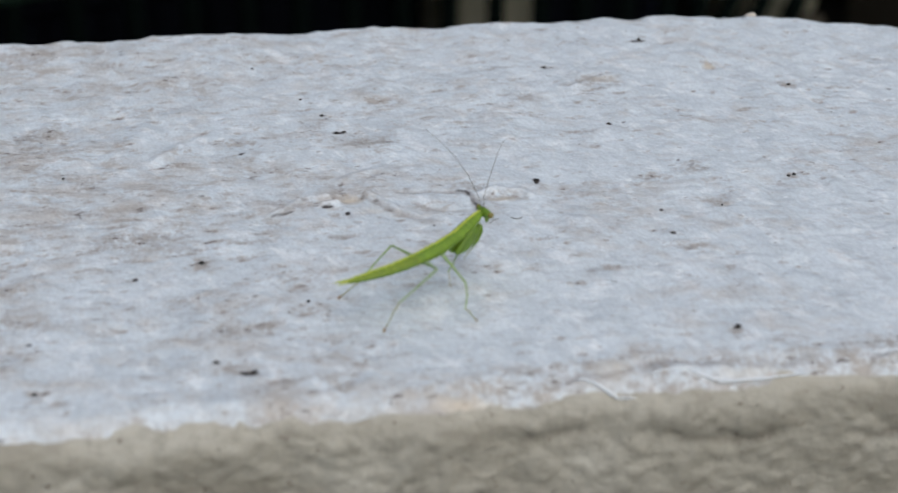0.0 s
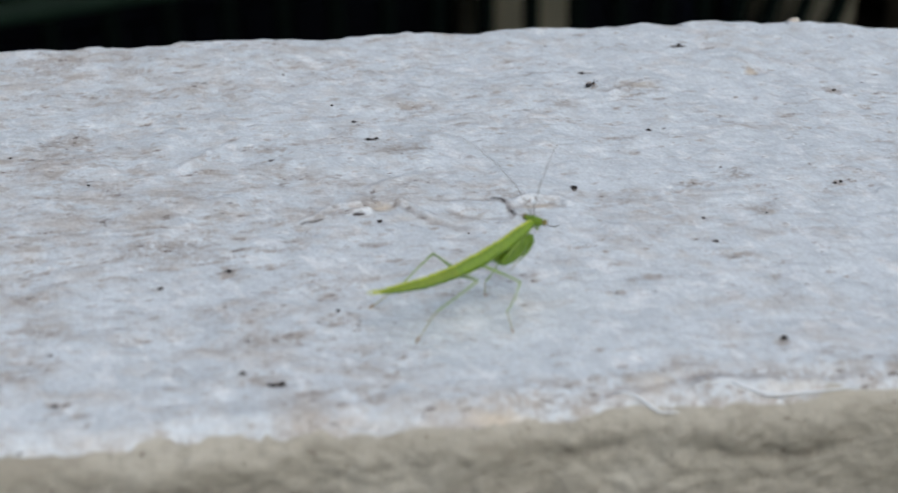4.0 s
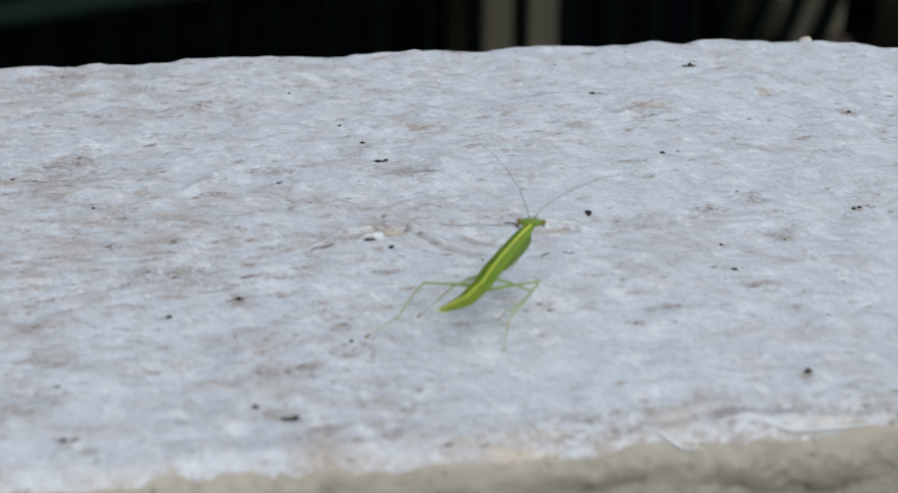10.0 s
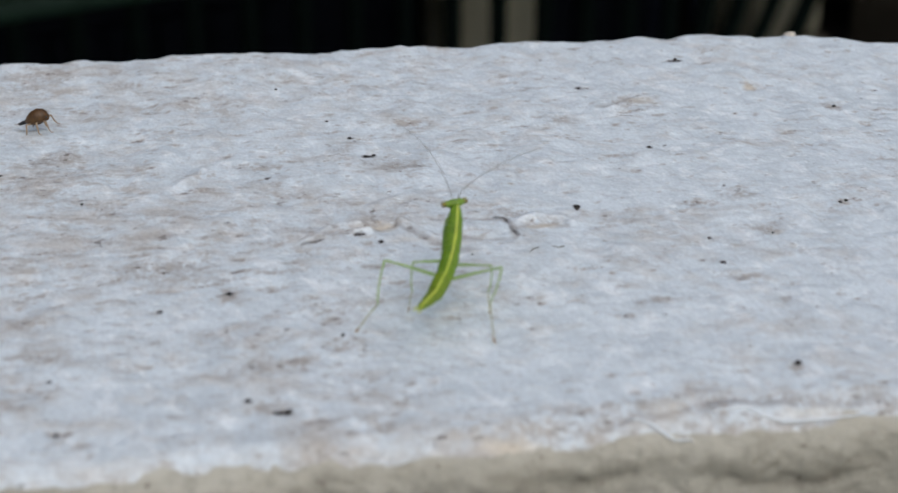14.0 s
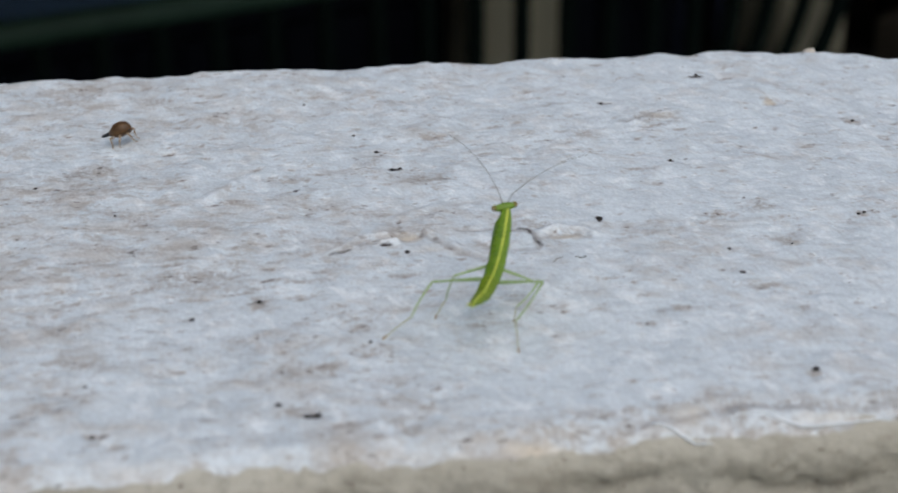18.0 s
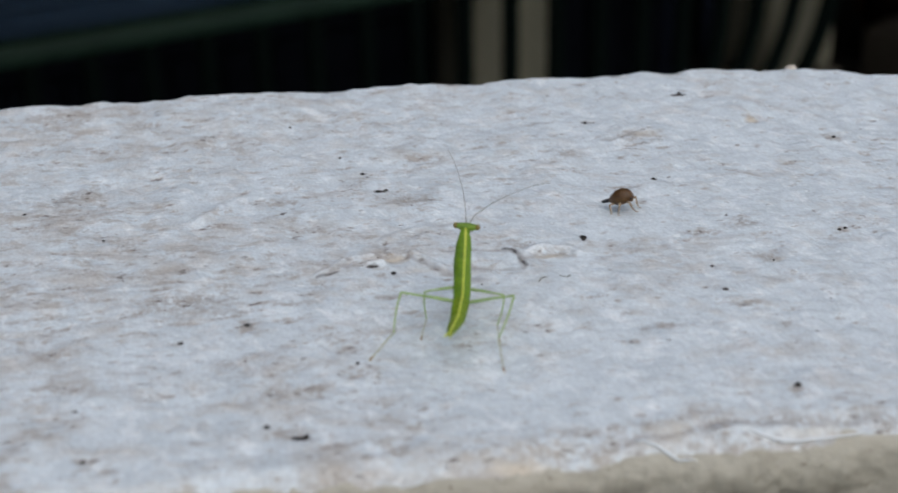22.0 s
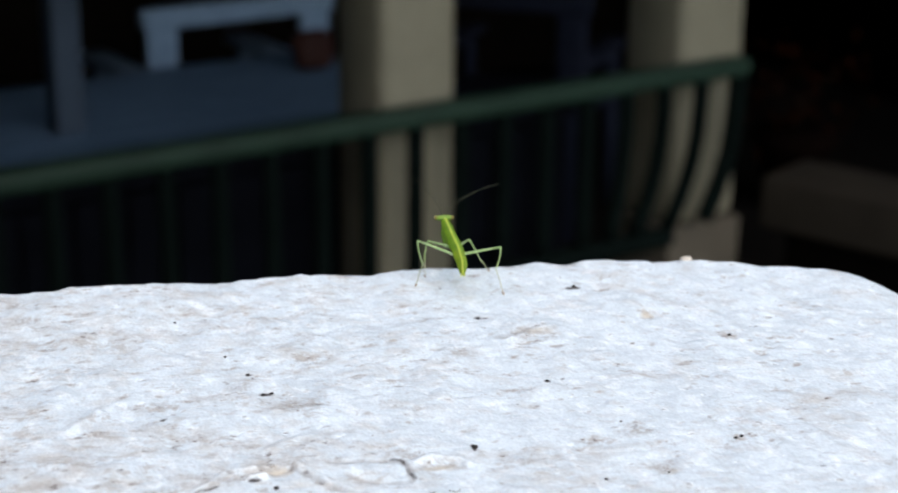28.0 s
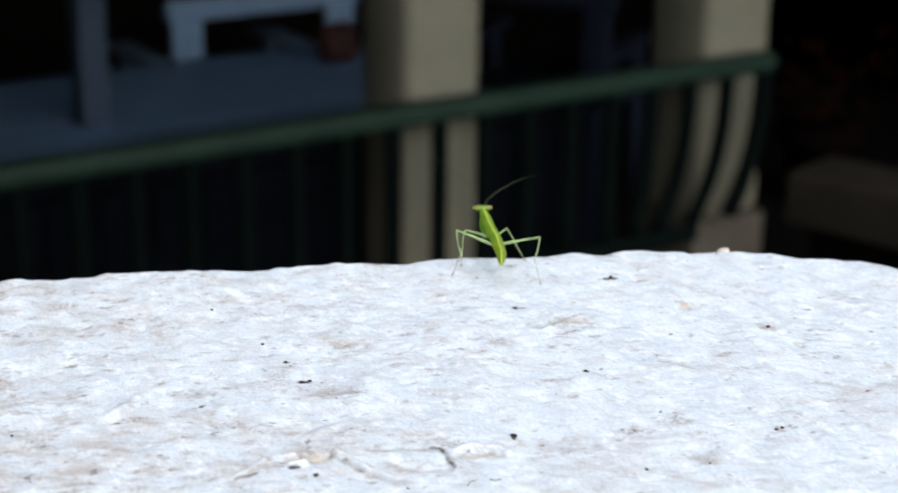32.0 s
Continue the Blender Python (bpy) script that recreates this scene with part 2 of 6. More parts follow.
def insect_skin(name, dark, light, scale=420, rough=0.45, glow=0.25):
    m = material(name, light, rough)
    vec = coords(m)
    both = maths(m, "ADD", maths(m, "MULTIPLY", noise_tex(m, vec, scale, 4), 0.6), maths(m, "MULTIPLY", noise_tex(m, vec, scale * 6, 2), 0.4))
    link(m, ramp(m, both, (0.36, dark), (0.64, light)), base_of(m))
    b = m.node_tree.nodes["Principled BSDF"]
    b.inputs["Subsurface Weight"].default_value = glow
    b.inputs["Subsurface Radius"].default_value = (0.0006, 0.0009, 0.0003)
    bump(m, both, 0.25, 0.0001)
    return m


GREEN = insect_skin("mantis_green", (0.098, 0.188, 0.006), (0.178, 0.30, 0.011))
GREEN_BELLY = insect_skin("mantis_belly_green", (0.13, 0.205, 0.006), (0.225, 0.315, 0.011))
GREEN_DARK = insect_skin("mantis_foreleg_green", (0.10, 0.19, 0.008), (0.165, 0.28, 0.013), 900)
GREEN_HEAD = insect_skin("mantis_head_green", (0.12, 0.215, 0.014), (0.195, 0.315, 0.028), 700)
GREEN_PALE = insect_skin("mantis_leg_green", (0.25, 0.37, 0.13), (0.36, 0.48, 0.215))
YELLOW = insect_skin("mantis_stripe_yellow", (0.40, 0.47, 0.05), (0.56, 0.61, 0.09))
PALE_SHANK = insect_skin("mantis_foot_segment_pale", (0.34, 0.36, 0.21), (0.46, 0.47, 0.31))
TAN_FOOT = insect_skin("mantis_foot_tan", (0.26, 0.19, 0.12), (0.38, 0.30, 0.20))
EYE = insect_skin("mantis_eye", (0.13, 0.10, 0.02), (0.26, 0.22, 0.06), 500, 0.2)
RIM = insect_skin("mantis_eye_rim", (0.42, 0.44, 0.12), (0.58, 0.58, 0.22), 500, 0.25)
FEELER = insect_skin("antenna_brown_green", (0.045, 0.05, 0.022), (0.085, 0.085, 0.045))
BUG_BROWN = insect_skin("bug_brown_shell", (0.045, 0.018, 0.003), (0.115, 0.052, 0.008), 1100, 0.4, 0.1)
BUG_BLACK = insect_skin("bug_black", (0.006, 0.006, 0.008), (0.015, 0.014, 0.014), 900, 0.35, 0.0)
BUG_LEG = insect_skin("bug_leg_tan", (0.24, 0.17, 0.10), (0.38, 0.28, 0.18), 900, 0.45, 0.05)


# ---- mesh helpers ----
def mesh_of(name, bm, mat, smooth=True):
    me = bpy.data.meshes.new(name)
    bm.to_mesh(me)
    bm.free()
    me.materials.append(mat)
    me.shade_smooth() if smooth else me.shade_flat()
    return me


def part(name, bm, mat, parent, label="", smooth=True):
    ob = new(name, mesh_of(name, bm, mat, smooth))
    ob.parent = parent
    return tagged(ob, label)


def thing(name, label, category, m=None, group="", kind=""):
    ob = new(name)
    ob.empty_display_size = 0.01
    if m:
        ob.matrix_basis = m
    return tagged(ob, label, category, group, kind)


def box_bm(x0, x1, y0, y1, z0, z1, bevel=0.0):
    bm = bmesh.new()
    bmesh.ops.create_cube(bm, size=1, matrix=Matrix.Translation(((x0 + x1) / 2, (y0 + y1) / 2, (z0 + z1) / 2)) @ Matrix.Diagonal((x1 - x0, y1 - y0, z1 - z0, 1)))
    if bevel:
        bmesh.ops.bevel(bm, geom=bm.edges[:], offset=bevel, segments=2, affect="EDGES", profile=0.5)
    return bm


def tube_bm(points, radii, sides=10, flat=1.0, bm=None, up=(0, 0, 1)):
    """A tube through points with a radius at each; flat scales its height, caps are rounded points."""
    bm = bm or bmesh.new()
    pts = [Vector(p) for p in points]
    rings = []
    for i, (p, r) in enumerate(zip(pts, radii)):
        way = (pts[min(i + 1, len(pts) - 1)] - pts[max(i - 1, 0)]).normalized()
        side = way.cross(Vector(up))
        side = side.normalized() if side.length > 1e-6 else Vector((1, 0, 0))
        top = side.cross(way).normalized()
        ring = []
        for k in range(sides):
            a = 2 * math.pi * k / sides
            ring.append(bm.verts.new(p + side * (r * math.cos(a)) + top * (r * flat * math.sin(a))))
        rings.append(ring)
    for a, b in zip(rings, rings[1:]):
        for k in range(sides):
            bm.faces.new((a[k], a[(k + 1) % sides], b[(k + 1) % sides], b[k]))
    bm.faces.new(rings[0][::-1])
    bm.faces.new(rings[-1])
    bmesh.ops.recalc_face_normals(bm, faces=bm.faces[:])
    return bm


def ball_bm(at, size, u=14, v=9, bm=None):
    bm = bm or bmesh.new()
    bmesh.ops.create_uvsphere(bm, u_segments=u, v_segments=v, radius=1, matrix=Matrix.Translation(at) @ Matrix.Diagonal((*size, 1)))
    return bm


# ---- the ledge ----
LEDGE_TURN = 19.0
MM = 0.001
grime_spots, dark_spots = [], []


def stain(u, v, ru, rv, kind):
    """A grimy patch ('b'), a dirt-filled pit ('d') or a black fleck ('k') on the ledge, in millimetres."""
    (grime_spots if kind == "b" else dark_spots).append((u, v, max(ru, 0.3), max(rv, 0.3), {"b": 0.9 if ru < 2 else 0.62, "d": 0.75, "k": 1.1}[kind]))


stain(0.0, 0.2, 0.34, 0.68, "k")
stain(-24.1, -5.8, 0.23, 0.39, "k")
stain(-26.3, -3.9, 0.72, 0.39, "k")
stain(-24.0, 26.7, 0.45, 0.62, "d")
stain(-22.2, 19.6, 1.02, 0.68, "d")
stain(-26.4, 32.8, 0.31, 0.54, "d")
stain(-32.2, 46.6, 0.32, 0.60, "d")
stain(-48.8, -19.4, 0.18, 0.33, "k")
stain(-30.7, -27.6, 0.29, 0.25, "k")
stain(-59.4, -32.4, 0.19, 0.29, "k")
stain(-67.8, 20.4, 0.28, 0.47, "d")
stain(-57.7, 10.1, 0.27, 0.35, "d")
stain(12.3, -17.4, 0.19, 0.37, "k")
stain(12.8, -10.8, 0.16, 0.32, "k")
stain(12.5, -40.3, 0.51, 0.59, "d")
stain(12.1, -41.4, 0.84, 1.04, "b")
stain(31.6, -3.5, 0.89, 1.22, "b")
stain(42.2, 27.0, 1.41, 1.37, "b")
stain(44.4, 21.0, 0.76, 0.77, "b")
stain(34.2, 37.4, 1.13, 1.70, "b")
stain(9.8, 40.3, 0.56, 0.96, "d")
stain(26.5, 48.9, 1.34, 0.78, "d")
stain(13.5, 17.0, 0.52, 0.70, "d")
stain(-41.6, -16.3, 0.61, 0.62, "d")
stain(-41.7, -16.8, 1.52, 1.36, "b")
stain(-52.9, -11.1, 1.05, 0.71, "b")
stain(-39.6, -2.1, 0.91, 0.63, "b")
stain(-37.8, -41.5, 1.07, 0.53, "d")
stain(-34.9, -43.9, 1.16, 0.82, "b")
stain(-40.9, -39.1, 0.70, 0.48, "d")
stain(-58.2, -42.0, 1.15, 0.61, "b")
stain(-40.0, -32.5, 3.07, 1.95, "b")
stain(-48.9, -10.0, 6.86, 3.29, "b")
stain(-36.2, 18.2, 2.86, 1.32, "b")
stain(-29.0, -45.9, 0.84, 0.81, "b")
stain(14.0, -21.6, 1.61, 0.85, "b")
stain(16.1, -26.8, 0.66, 0.54, "b")
stain(2.9, -25.1, 1.81, 0.67, "b")
stain(-5.0, -3.7, 3.05, 1.46, "b")
stain(-24.8, -1.7, 1.98, 1.28, "b")
stain(15.6, 33.5, 3.55, 2.28, "b")
stain(-19.2, 15.8, 3.94, 2.25, "b")
stain(-52.9, 50.9, 2.50, 1.70, "b")
stain(-33.1, -18.7, 0.79, 0.61, "b")
stain(-15.8, 30.4, 1.98, 1.18, "b")
stain(-25.3, -12.3, 1.32, 0.44, "b")
stain(-23.9, -16.2, 0.99, 0.42, "b")
stain(4.5, -45.7, 2.43, 0.98, "b")
stain(-17.6, -49.0, 3.12, 1.29, "b")
stain(20.3, -9.7, 1.19, 1.13, "b")
stain(-35.6, -32.3, 1.69, 1.05, "b")
stain(-61.1, 24.8, 4.34, 2.93, "b")
stain(-61.2, -27.2, 2.54, 1.80, "b")
stain(14.4, -0.9, 1.71, 1.03, "b")
stain(4.1, 28.5, 2.30, 1.51, "b")


def value_noise(u, v, size, seed):
    """Smooth random values in -1..1 with cells of that size, in millimetres."""
    rng = np.random.RandomState(seed)
    table = rng.uniform(-1, 1, (256, 256))
    x, y = u / size + 1000.37, v / size + 1000.71
    i, j = np.floor(x).astype(int), np.floor(y).astype(int)
    fx, fy = x - i, y - j
    fx, fy = fx * fx * (3 - 2 * fx), fy * fy * (3 - 2 * fy)
    i, j, k, l = i % 256, j % 256, (i + 1) % 256, (j + 1) % 256
    return (table[i, j] * (1 - fx) + table[k, j] * fx) * (1 - fy) + (table[i, l] * (1 - fx) + table[k, l] * fx) * fy


def near_line(u, v, points, width):
    """1 on a polyline, falling to 0 at that width."""
    best = np.full(u.shape, 1e9)
    for (ax, ay), (bx, by) in zip(points, points[1:]):
        dx, dy = bx - ax, by - ay
        s = np.clip(((u - ax) * dx + (v - ay) * dy) / (dx * dx + dy * dy), 0, 1)
        best = np.minimum(best, np.hypot(u - ax - s * dx, v - ay - s * dy))
    return np.exp(-((best / width) ** 2))


U_END, END_ROUND, V_NEAR, EDGE = 64.0, 27.0, -50.5, 4.5


def far_edge(u):
    w = np.clip(u, 0, None)
    return 65.2 + 1.2 * np.clip((-u - 32) / 45, 0, 1.6) - 0.0024 * w * w


def fold(p, stop, radius):
    """A sheet laid over an edge: how far out it gets and how far down, for a length p along it."""
    over = np.clip(p - stop, 0, None)
    turn = np.clip(over / radius, 0, math.pi / 2)
    down = radius * (1 - np.cos(turn)) + np.clip(over - radius * math.pi / 2, 0, None)
    out = np.where(p < stop, p, stop + radius * np.sin(turn))
    return out, down


def ledge():
    ps = np.concatenate([np.linspace(-1400, -260, 120)[:-1], np.linspace(-260, -96, 60)[:-1], np.arange(-96, 90, 0.34), np.linspace(90, 170, 60)[1:]])
    span = np.concatenate([np.linspace(-70, -24, 40)[:-1], np.arange(-24, 0, 0.34)])
    inside = np.linspace(0, 1, 330)
    outer = np.concatenate([np.arange(0.3, 14, 0.4), np.linspace(14, 60, 30)[1:]])
    u, u_down = fold(ps, U_END, END_ROUND)
    far = far_edge(u) - EDGE
    near = V_NEAR + EDGE + value_noise(u, u * 0, 9, 5) * 0.5 + value_noise(u, u * 0, 3.1, 6) * 0.25
    wobble = value_noise(u, u * 0, 7, 7) * 0.22 + value_noise(u, u * 0, 3.3, 8) * 0.10
    for at, wide, high in ((23.8, 3.0, 0.5), (33.5, 4.0, 0.75), (40, 2.5, 0.15), (50, 5.0, 0.7), (-12, 3, 0.2), (-72, 12, 0.35), (-46, 13, 0.38)):
        wobble = wobble + high * np.exp(-(((u - at) / wide) ** 2))
    columns, downs, lengths = [], [], []
    for q in span:
        o, d = fold(np.array(-q), 0, EDGE)
        columns.append(near - float(o)), downs.append(float(d)), lengths.append(q)
    for q in inside:
        columns.append(near + (far - near) * q), downs.append(0.0), lengths.append(q)
    for q in outer:
        o, d = fold(np.array(q), 0, EDGE - 1.0)
        columns.append(far + float(o)), downs.append(float(d)), lengths.append(1 + q)
    V = np.stack(columns, 1)
    U = np.repeat(u[:, None], V.shape[1], 1)
    Q = np.repeat(np.array(lengths)[None], len(u), 0)
    down = np.array(downs)[None] + u_down[:, None]
    flat = np.exp(-((down / 3.0) ** 2))
    slant, cross = U * 0.62 + V * 0.5, V * 0.62 - U * 0.5
    lump = 0.15 * value_noise(slant * 0.8, cross, 7, 11) + 0.14 * value_noise(U * 0.9, V * 0.5, 3.3, 12) + 0.12 * value_noise(U * 0.9 + V * 0.2, V * 0.5, 1.6, 13)
    lump += 0.07 * value_noise(U * 0.8, V * 0.8, 0.8, 14) + 0.16 * value_noise(U, V, 26, 15)
    ridge = near_line(U, V, ((-33, -5.6), (-30.9, -3.4), (-29.4, -1.5), (-28.0, -1.1)), 0.45) * 0.3
    ridge += near_line(U, V, ((-27.4, -1.6), (-25.7, -0.9), (-24, -0.6)), 0.5) * 0.4 + near_line(U, V, ((-26.6, -3.0), (-25, -3.0)), 0.55) * 0.5
    ridge += near_line(U, V, ((-21, -0.6), (-19.6, -2.6), (-18.1, -5.5), (-16.3, -7.0)), 0.5) * 0.3
    ridge += near_line(U, V, ((-7.2, -2.4), (-5.3, -1.5), (-2.5, -2.8), (-1.7, -4.2)), 0.55) * 0.4
    ridge += near_line(U, V, ((12, 31), (16, 34), (19, 35)), 0.8) * 0.35 + near_line(U, V, ((-24, 4), (-21, 6), (-15, 6.4)), 0.7) * 0.2
    ridge += near_line(U, V, ((-46, 14), (-44, 16.5), (-43, 18)), 0.9) * 0.3
    lump *= 1.0 + 0.3 * np.clip((V - 5) / 20, 0, 1)
    ridge *= 1.0 + 0.6 * value_noise(U, V, 1.3, 17)
    # Cracks, plus grey shadow lines along folds of the paint, put into the colour.
    ways = ((((-31.9, -5.2), (-30.2, -3.1), (-28.8, -2.0)), 0.45, 0.75), (((-21.9, -1.1), (-20.5, -3.1), (-18.8, -5.7), (-16.5, -8.0), (-14.6, -9.0)), 0.42, 0.6), (((-17.5, -0.8), (-14.1, -1.0), (-9.7, -1.9), (-8.9, -2.8)), 0.3, 0.75),
            (((-8.9, -2.2), (-8.6, -4.4), (-8.9, -7.3)), 0.42, 1.0), (((-15.9, -3.8), (-14.4, -5.6), (-12.3, -6.8), (-9.4, -7.4)), 0.34, 0.7), (((-26.8, -12.0), (-24.2, -12.0)), 0.3, 0.7), (((-26.7, -4.0), (-25.4, -4.9), (-24.0, -6.3)), 0.3, 0.5),
            (((-21.2, 3.5), (-19.1, 5.6), (-16.0, 6.8), (-13.4, 6.8)), 0.45, 0.5), (((-24.4, -2.9), (-23.0, -3.0), (-22.0, -2.4)), 0.35, 0.6), (((1.8, -45.8), (3.3, -45.4), (4.8, -46.0)), 0.28, 0.9), (((6.6, -46.6), (8.0, -46.4), (9.7, -47.3)), 0.25, 0.8),
            (((14.9, -47.6), (17.3, -46.7), (19.3, -46.6)), 0.25, 0.7), (((8.8, -48.9), (12.0, -49.1), (15.0, -49.3)), 0.22, 0.6), (((-26.2, -40.2), (-24.4, -40.9), (-21.7, -40.6)), 0.3, 0.45), (((10.4, 32.0), (13, 32.4), (14.6, 33.8), (17.2, 33.2), (19.6, 34.6)), 0.5, 0.55))
    seam = np.zeros(U.shape)
    for way, wide, deep in ways:
        seam = np.maximum(seam, near_line(U, V * 0.62, [(x, y * 0.62) for x, y in way], wide * 1.15) * deep * (0.85 + 0.35 * value_noise(U, V, 0.9, 61)))
    beige = np.zeros(U.shape)
    for at, off, ru, rv, deep in ((-23.6, -2.2, 1.5, 1.1, 1.0), (-27, -2.6, 1.3, 0.8, 0.35), (-25.5, -4.4, 1.6, 0.8, 0.5), (-5.2, -4.2, 2.6, 1.0, 0.8), (33.6, 37.0, 0.9, 1.1, 1.0), (16, 33.6, 3.2, 1.3, 0.55), (-17.4, -49.2, 3.2, 0.8, 0.8), (-21, -5.5, 2.6, 1.6, 0.35), (-2.0, -46.0, 3.0, 2.0, 0.5), (12, -48.2, 5.5, 1.0, 0.5), (20.8, -10.6, 1.4, 1.0, 0.4)):
        beige = np.maximum(beige, deep * np.exp(-(((U - at) / ru) ** 2 + ((V - off) / rv) ** 2) * np.clip(1 + 0.7 * value_noise(U, V, 0.9, 62), 0.4, 2)))
    film = np.exp(-(((V + 48.0) / 3.8) ** 2)) * np.clip(0.50 + 0.5 * value_noise(U * 0.7, V, 2.4, 63) + 0.4 * value_noise(U * 0.8, V, 0.9, 64), 0, 1)
    beige = np.maximum(beige, 0.34 * film)
    plate = 0.45 * np.clip(1.4 - np.hypot((U + 24) / 2.6, (V + 39.6) / 1.6), 0, 0.4) + np.clip(1.4 - np.hypot((U + 13) / 3.2, (V + 4) / 1.6), 0, 0.3) * 0.6
    hollow = near_line(U, V, ((-24.3, -1.3), (-23.6, -2.2), (-22, -1.6)), 0.5) + near_line(U, V, ((-20.6, -2.2), (-19, -5), (-17.2, -7.6)), 0.5) * 0.6
    hollow += near_line(U, V, ((-6.6, -3.6), (-4.6, -3.4), (-2.6, -4.6)), 0.7) * 0.7 + near_line(U, V, ((13, 32.6), (16, 35), (18.5, 36.2)), 0.6) * 0.7
    hollow += near_line(U, V, ((-16.9, -0.6), (-14.6, -1.1), (-10.6, -1.5)), 0.35) * 0.5 + near_line(U, V, ((-15.8, -3.6), (-15.2, -4.8), (-13.4, -6.2), (-10.9, -6.8)), 0.3) * 0.6
    hollow *= 0.8 + 0.5 * value_noise(U, V, 0.9, 18)
    lip = near_line(U, V, ((-14.7, -50.2), (-12.3, -49.2), (-8.5, -48.7), (-5.5, -47.9)), 0.6) * 0.35
    lip += near_line(U, V, ((24, -48.6), (27, -47.8), (30, -48.8)), 0.5) * 0.4 - near_line(U, V, ((-10, -46.6), (-2, -46.4), (4, -45.2), (12, -46.6), (20, -47.6)), 1.0) * 0.3
    crack = near_line(U, V, ((-10.2, -1.3), (-9.0, -2.0), (-8.9, -4.1), (-8.4, -6.6)), 0.42) * (1 + 0.4 * value_noise(U, V, 0.8, 19))
    crack += near_line(U, V, ((-33, -6), (-30.5, -4.4)), 0.35)
    # Hollows are browned as relief shade; the line along the edge is dirt.
    grime_and_shade = hollow * 0.75 + near_line(U, V, ((-12, -48), (-3, -47), (4, -45.6), (12, -46.8), (22, -47.6), (40, -48)), 1.3) * 0.55
    band = near_line(U, V, ((-14, -49.6), (-8.8, -48.6), (-5, -48.4), (0.3, -48.6), (4.0, -48.2), (7, -49.6), (12, -50.2)), 0.9)
    # Band and plates are clean paint; ridges and lips whitened as if catching light.
    fresh_and_lit = np.clip(band * (0.06 + 0.36 * value_noise(U, V, 1.5, 24)) + ridge * 1.5 + lip * 0.4 + plate * 0.9, 0, 0.7)
    grime_and_shade = np.maximum(grime_and_shade, film * 0.85 * np.clip((U + 40) / 32, 0.55, 1.25))
    dark = crack * 0.55
    rng = random.Random(11)
    for n in range(900):
        at, wide = rng.uniform(-92, 74), 0.22 + rng.expovariate(3.4)
        if at > -10 and rng.random() < 0.35:
            at -= 60
        grime_spots.append((at, rng.uniform(-49, 62), wide, max(0.22, wide * rng.uniform(0.25, 0.7)), rng.uniform(0.25, 0.8)))
    for n in range(80):
        at, wide = rng.uniform(-12, 52), rng.uniform(0.5, 1.8)
        grime_spots.append((at, rng.uniform(-49.5, -44.5), wide, wide * 0.35, rng.uniform(0.4, 0.8)))
    for n in range(46):
        at, off = rng.choice((rng.uniform(-90, 60), rng.uniform(-75, -20))), rng.uniform(-48, 56)
        for k in range(rng.randint(4, 9)):
            wide = rng.uniform(0.25, 0.6)
            grime_spots.append((at + rng.gauss(0, 2.0), off + rng.gauss(0, 1.3), wide, wide * 0.6, rng.uniform(0.5, 1.0)))
    for n in range(110):
        at, wide = rng.uniform(-80, -12), rng.uniform(0.5, 2.0)
        grime_spots.append((at, rng.uniform(-50.5, -45.5), wide, wide * 0.45, rng.uniform(0.12, 0.3)))
    for n in range(170):
        at, wide = rng.uniform(-50, 66), rng.uniform(0.35, 1.5)
        grime_spots.append((at, rng.uniform(8, 61), wide, rng.uniform(0.25, 0.55), rng.uniform(0.35, 0.85)))
    for n in range(70):
        at, wide = rng.gauss(-46, 9), rng.uniform(0.5, 1.8)
        grime_spots.append((at, rng.gauss(-10, 4), wide, wide * 0.35, rng.uniform(0.4, 0.9)))
    for n in range(120):
        at, wide = rng.uniform(-92, 74), rng.uniform(0.22, 0.34) * rng.uniform(1, 1.6)
        dark_spots.append((at, rng.uniform(-49, 62), wide, wide * rng.uniform(0.6, 0.9), rng.uniform(0.3, 0.75)))
    for spots, field in ((grime_spots, grime_and_shade), (dark_spots, dark)):
        for su, sv, ru, rv, power in spots:
            near_by = np.abs(u - su) < 3 * ru + 1
            if near_by.any():
                i = np.where(near_by)[0]
                jitter = np.clip(1.1 + 0.9 * value_noise(U[i], V[i], 0.5 + ru * 0.25, 21) + 0.6 * value_noise(U[i], V[i], 0.6, 23), 0.4, 3)
                field[i] = np.maximum(field[i], power * np.exp(-(((U[i] - su) / ru) ** 2 + ((V[i] - sv) / rv) ** 2) * jitter))
    pit = -0.16 * seam - 0.25 * hollow - 0.12 * np.clip(dark, 0, 1) - 0.10 * grime_and_shade + 0.05 * value_noise(U, V, 1.1, 22) * grime_and_shade
    front = Q < 0
    # Brown is laid over the rounded rim to dim the light it catches.
    grime_and_shade = np.maximum(grime_and_shade, np.where(front, np.clip(down / 1.4, 0, 1) * np.clip(0.28 + 0.4 * value_noise(U, down, 1.3, 51) + 0.25 * value_noise(U, down, 4.0, 52), 0, 0.7), 0))
    rough_side = np.where(front, np.clip(down / 4, 0, 1), 0)
    groove = near_line(U, down, ((-14, 5.2), (-6.8, 4.8), (-2, 5.3), (5, 6.8), (10.6, 7.2), (17.7, 7.5), (26.7, 8.0), (60, 9.0)), 0.9) * (0.6 + 0.35 * value_noise(U, down, 6, 35)) * rough_side
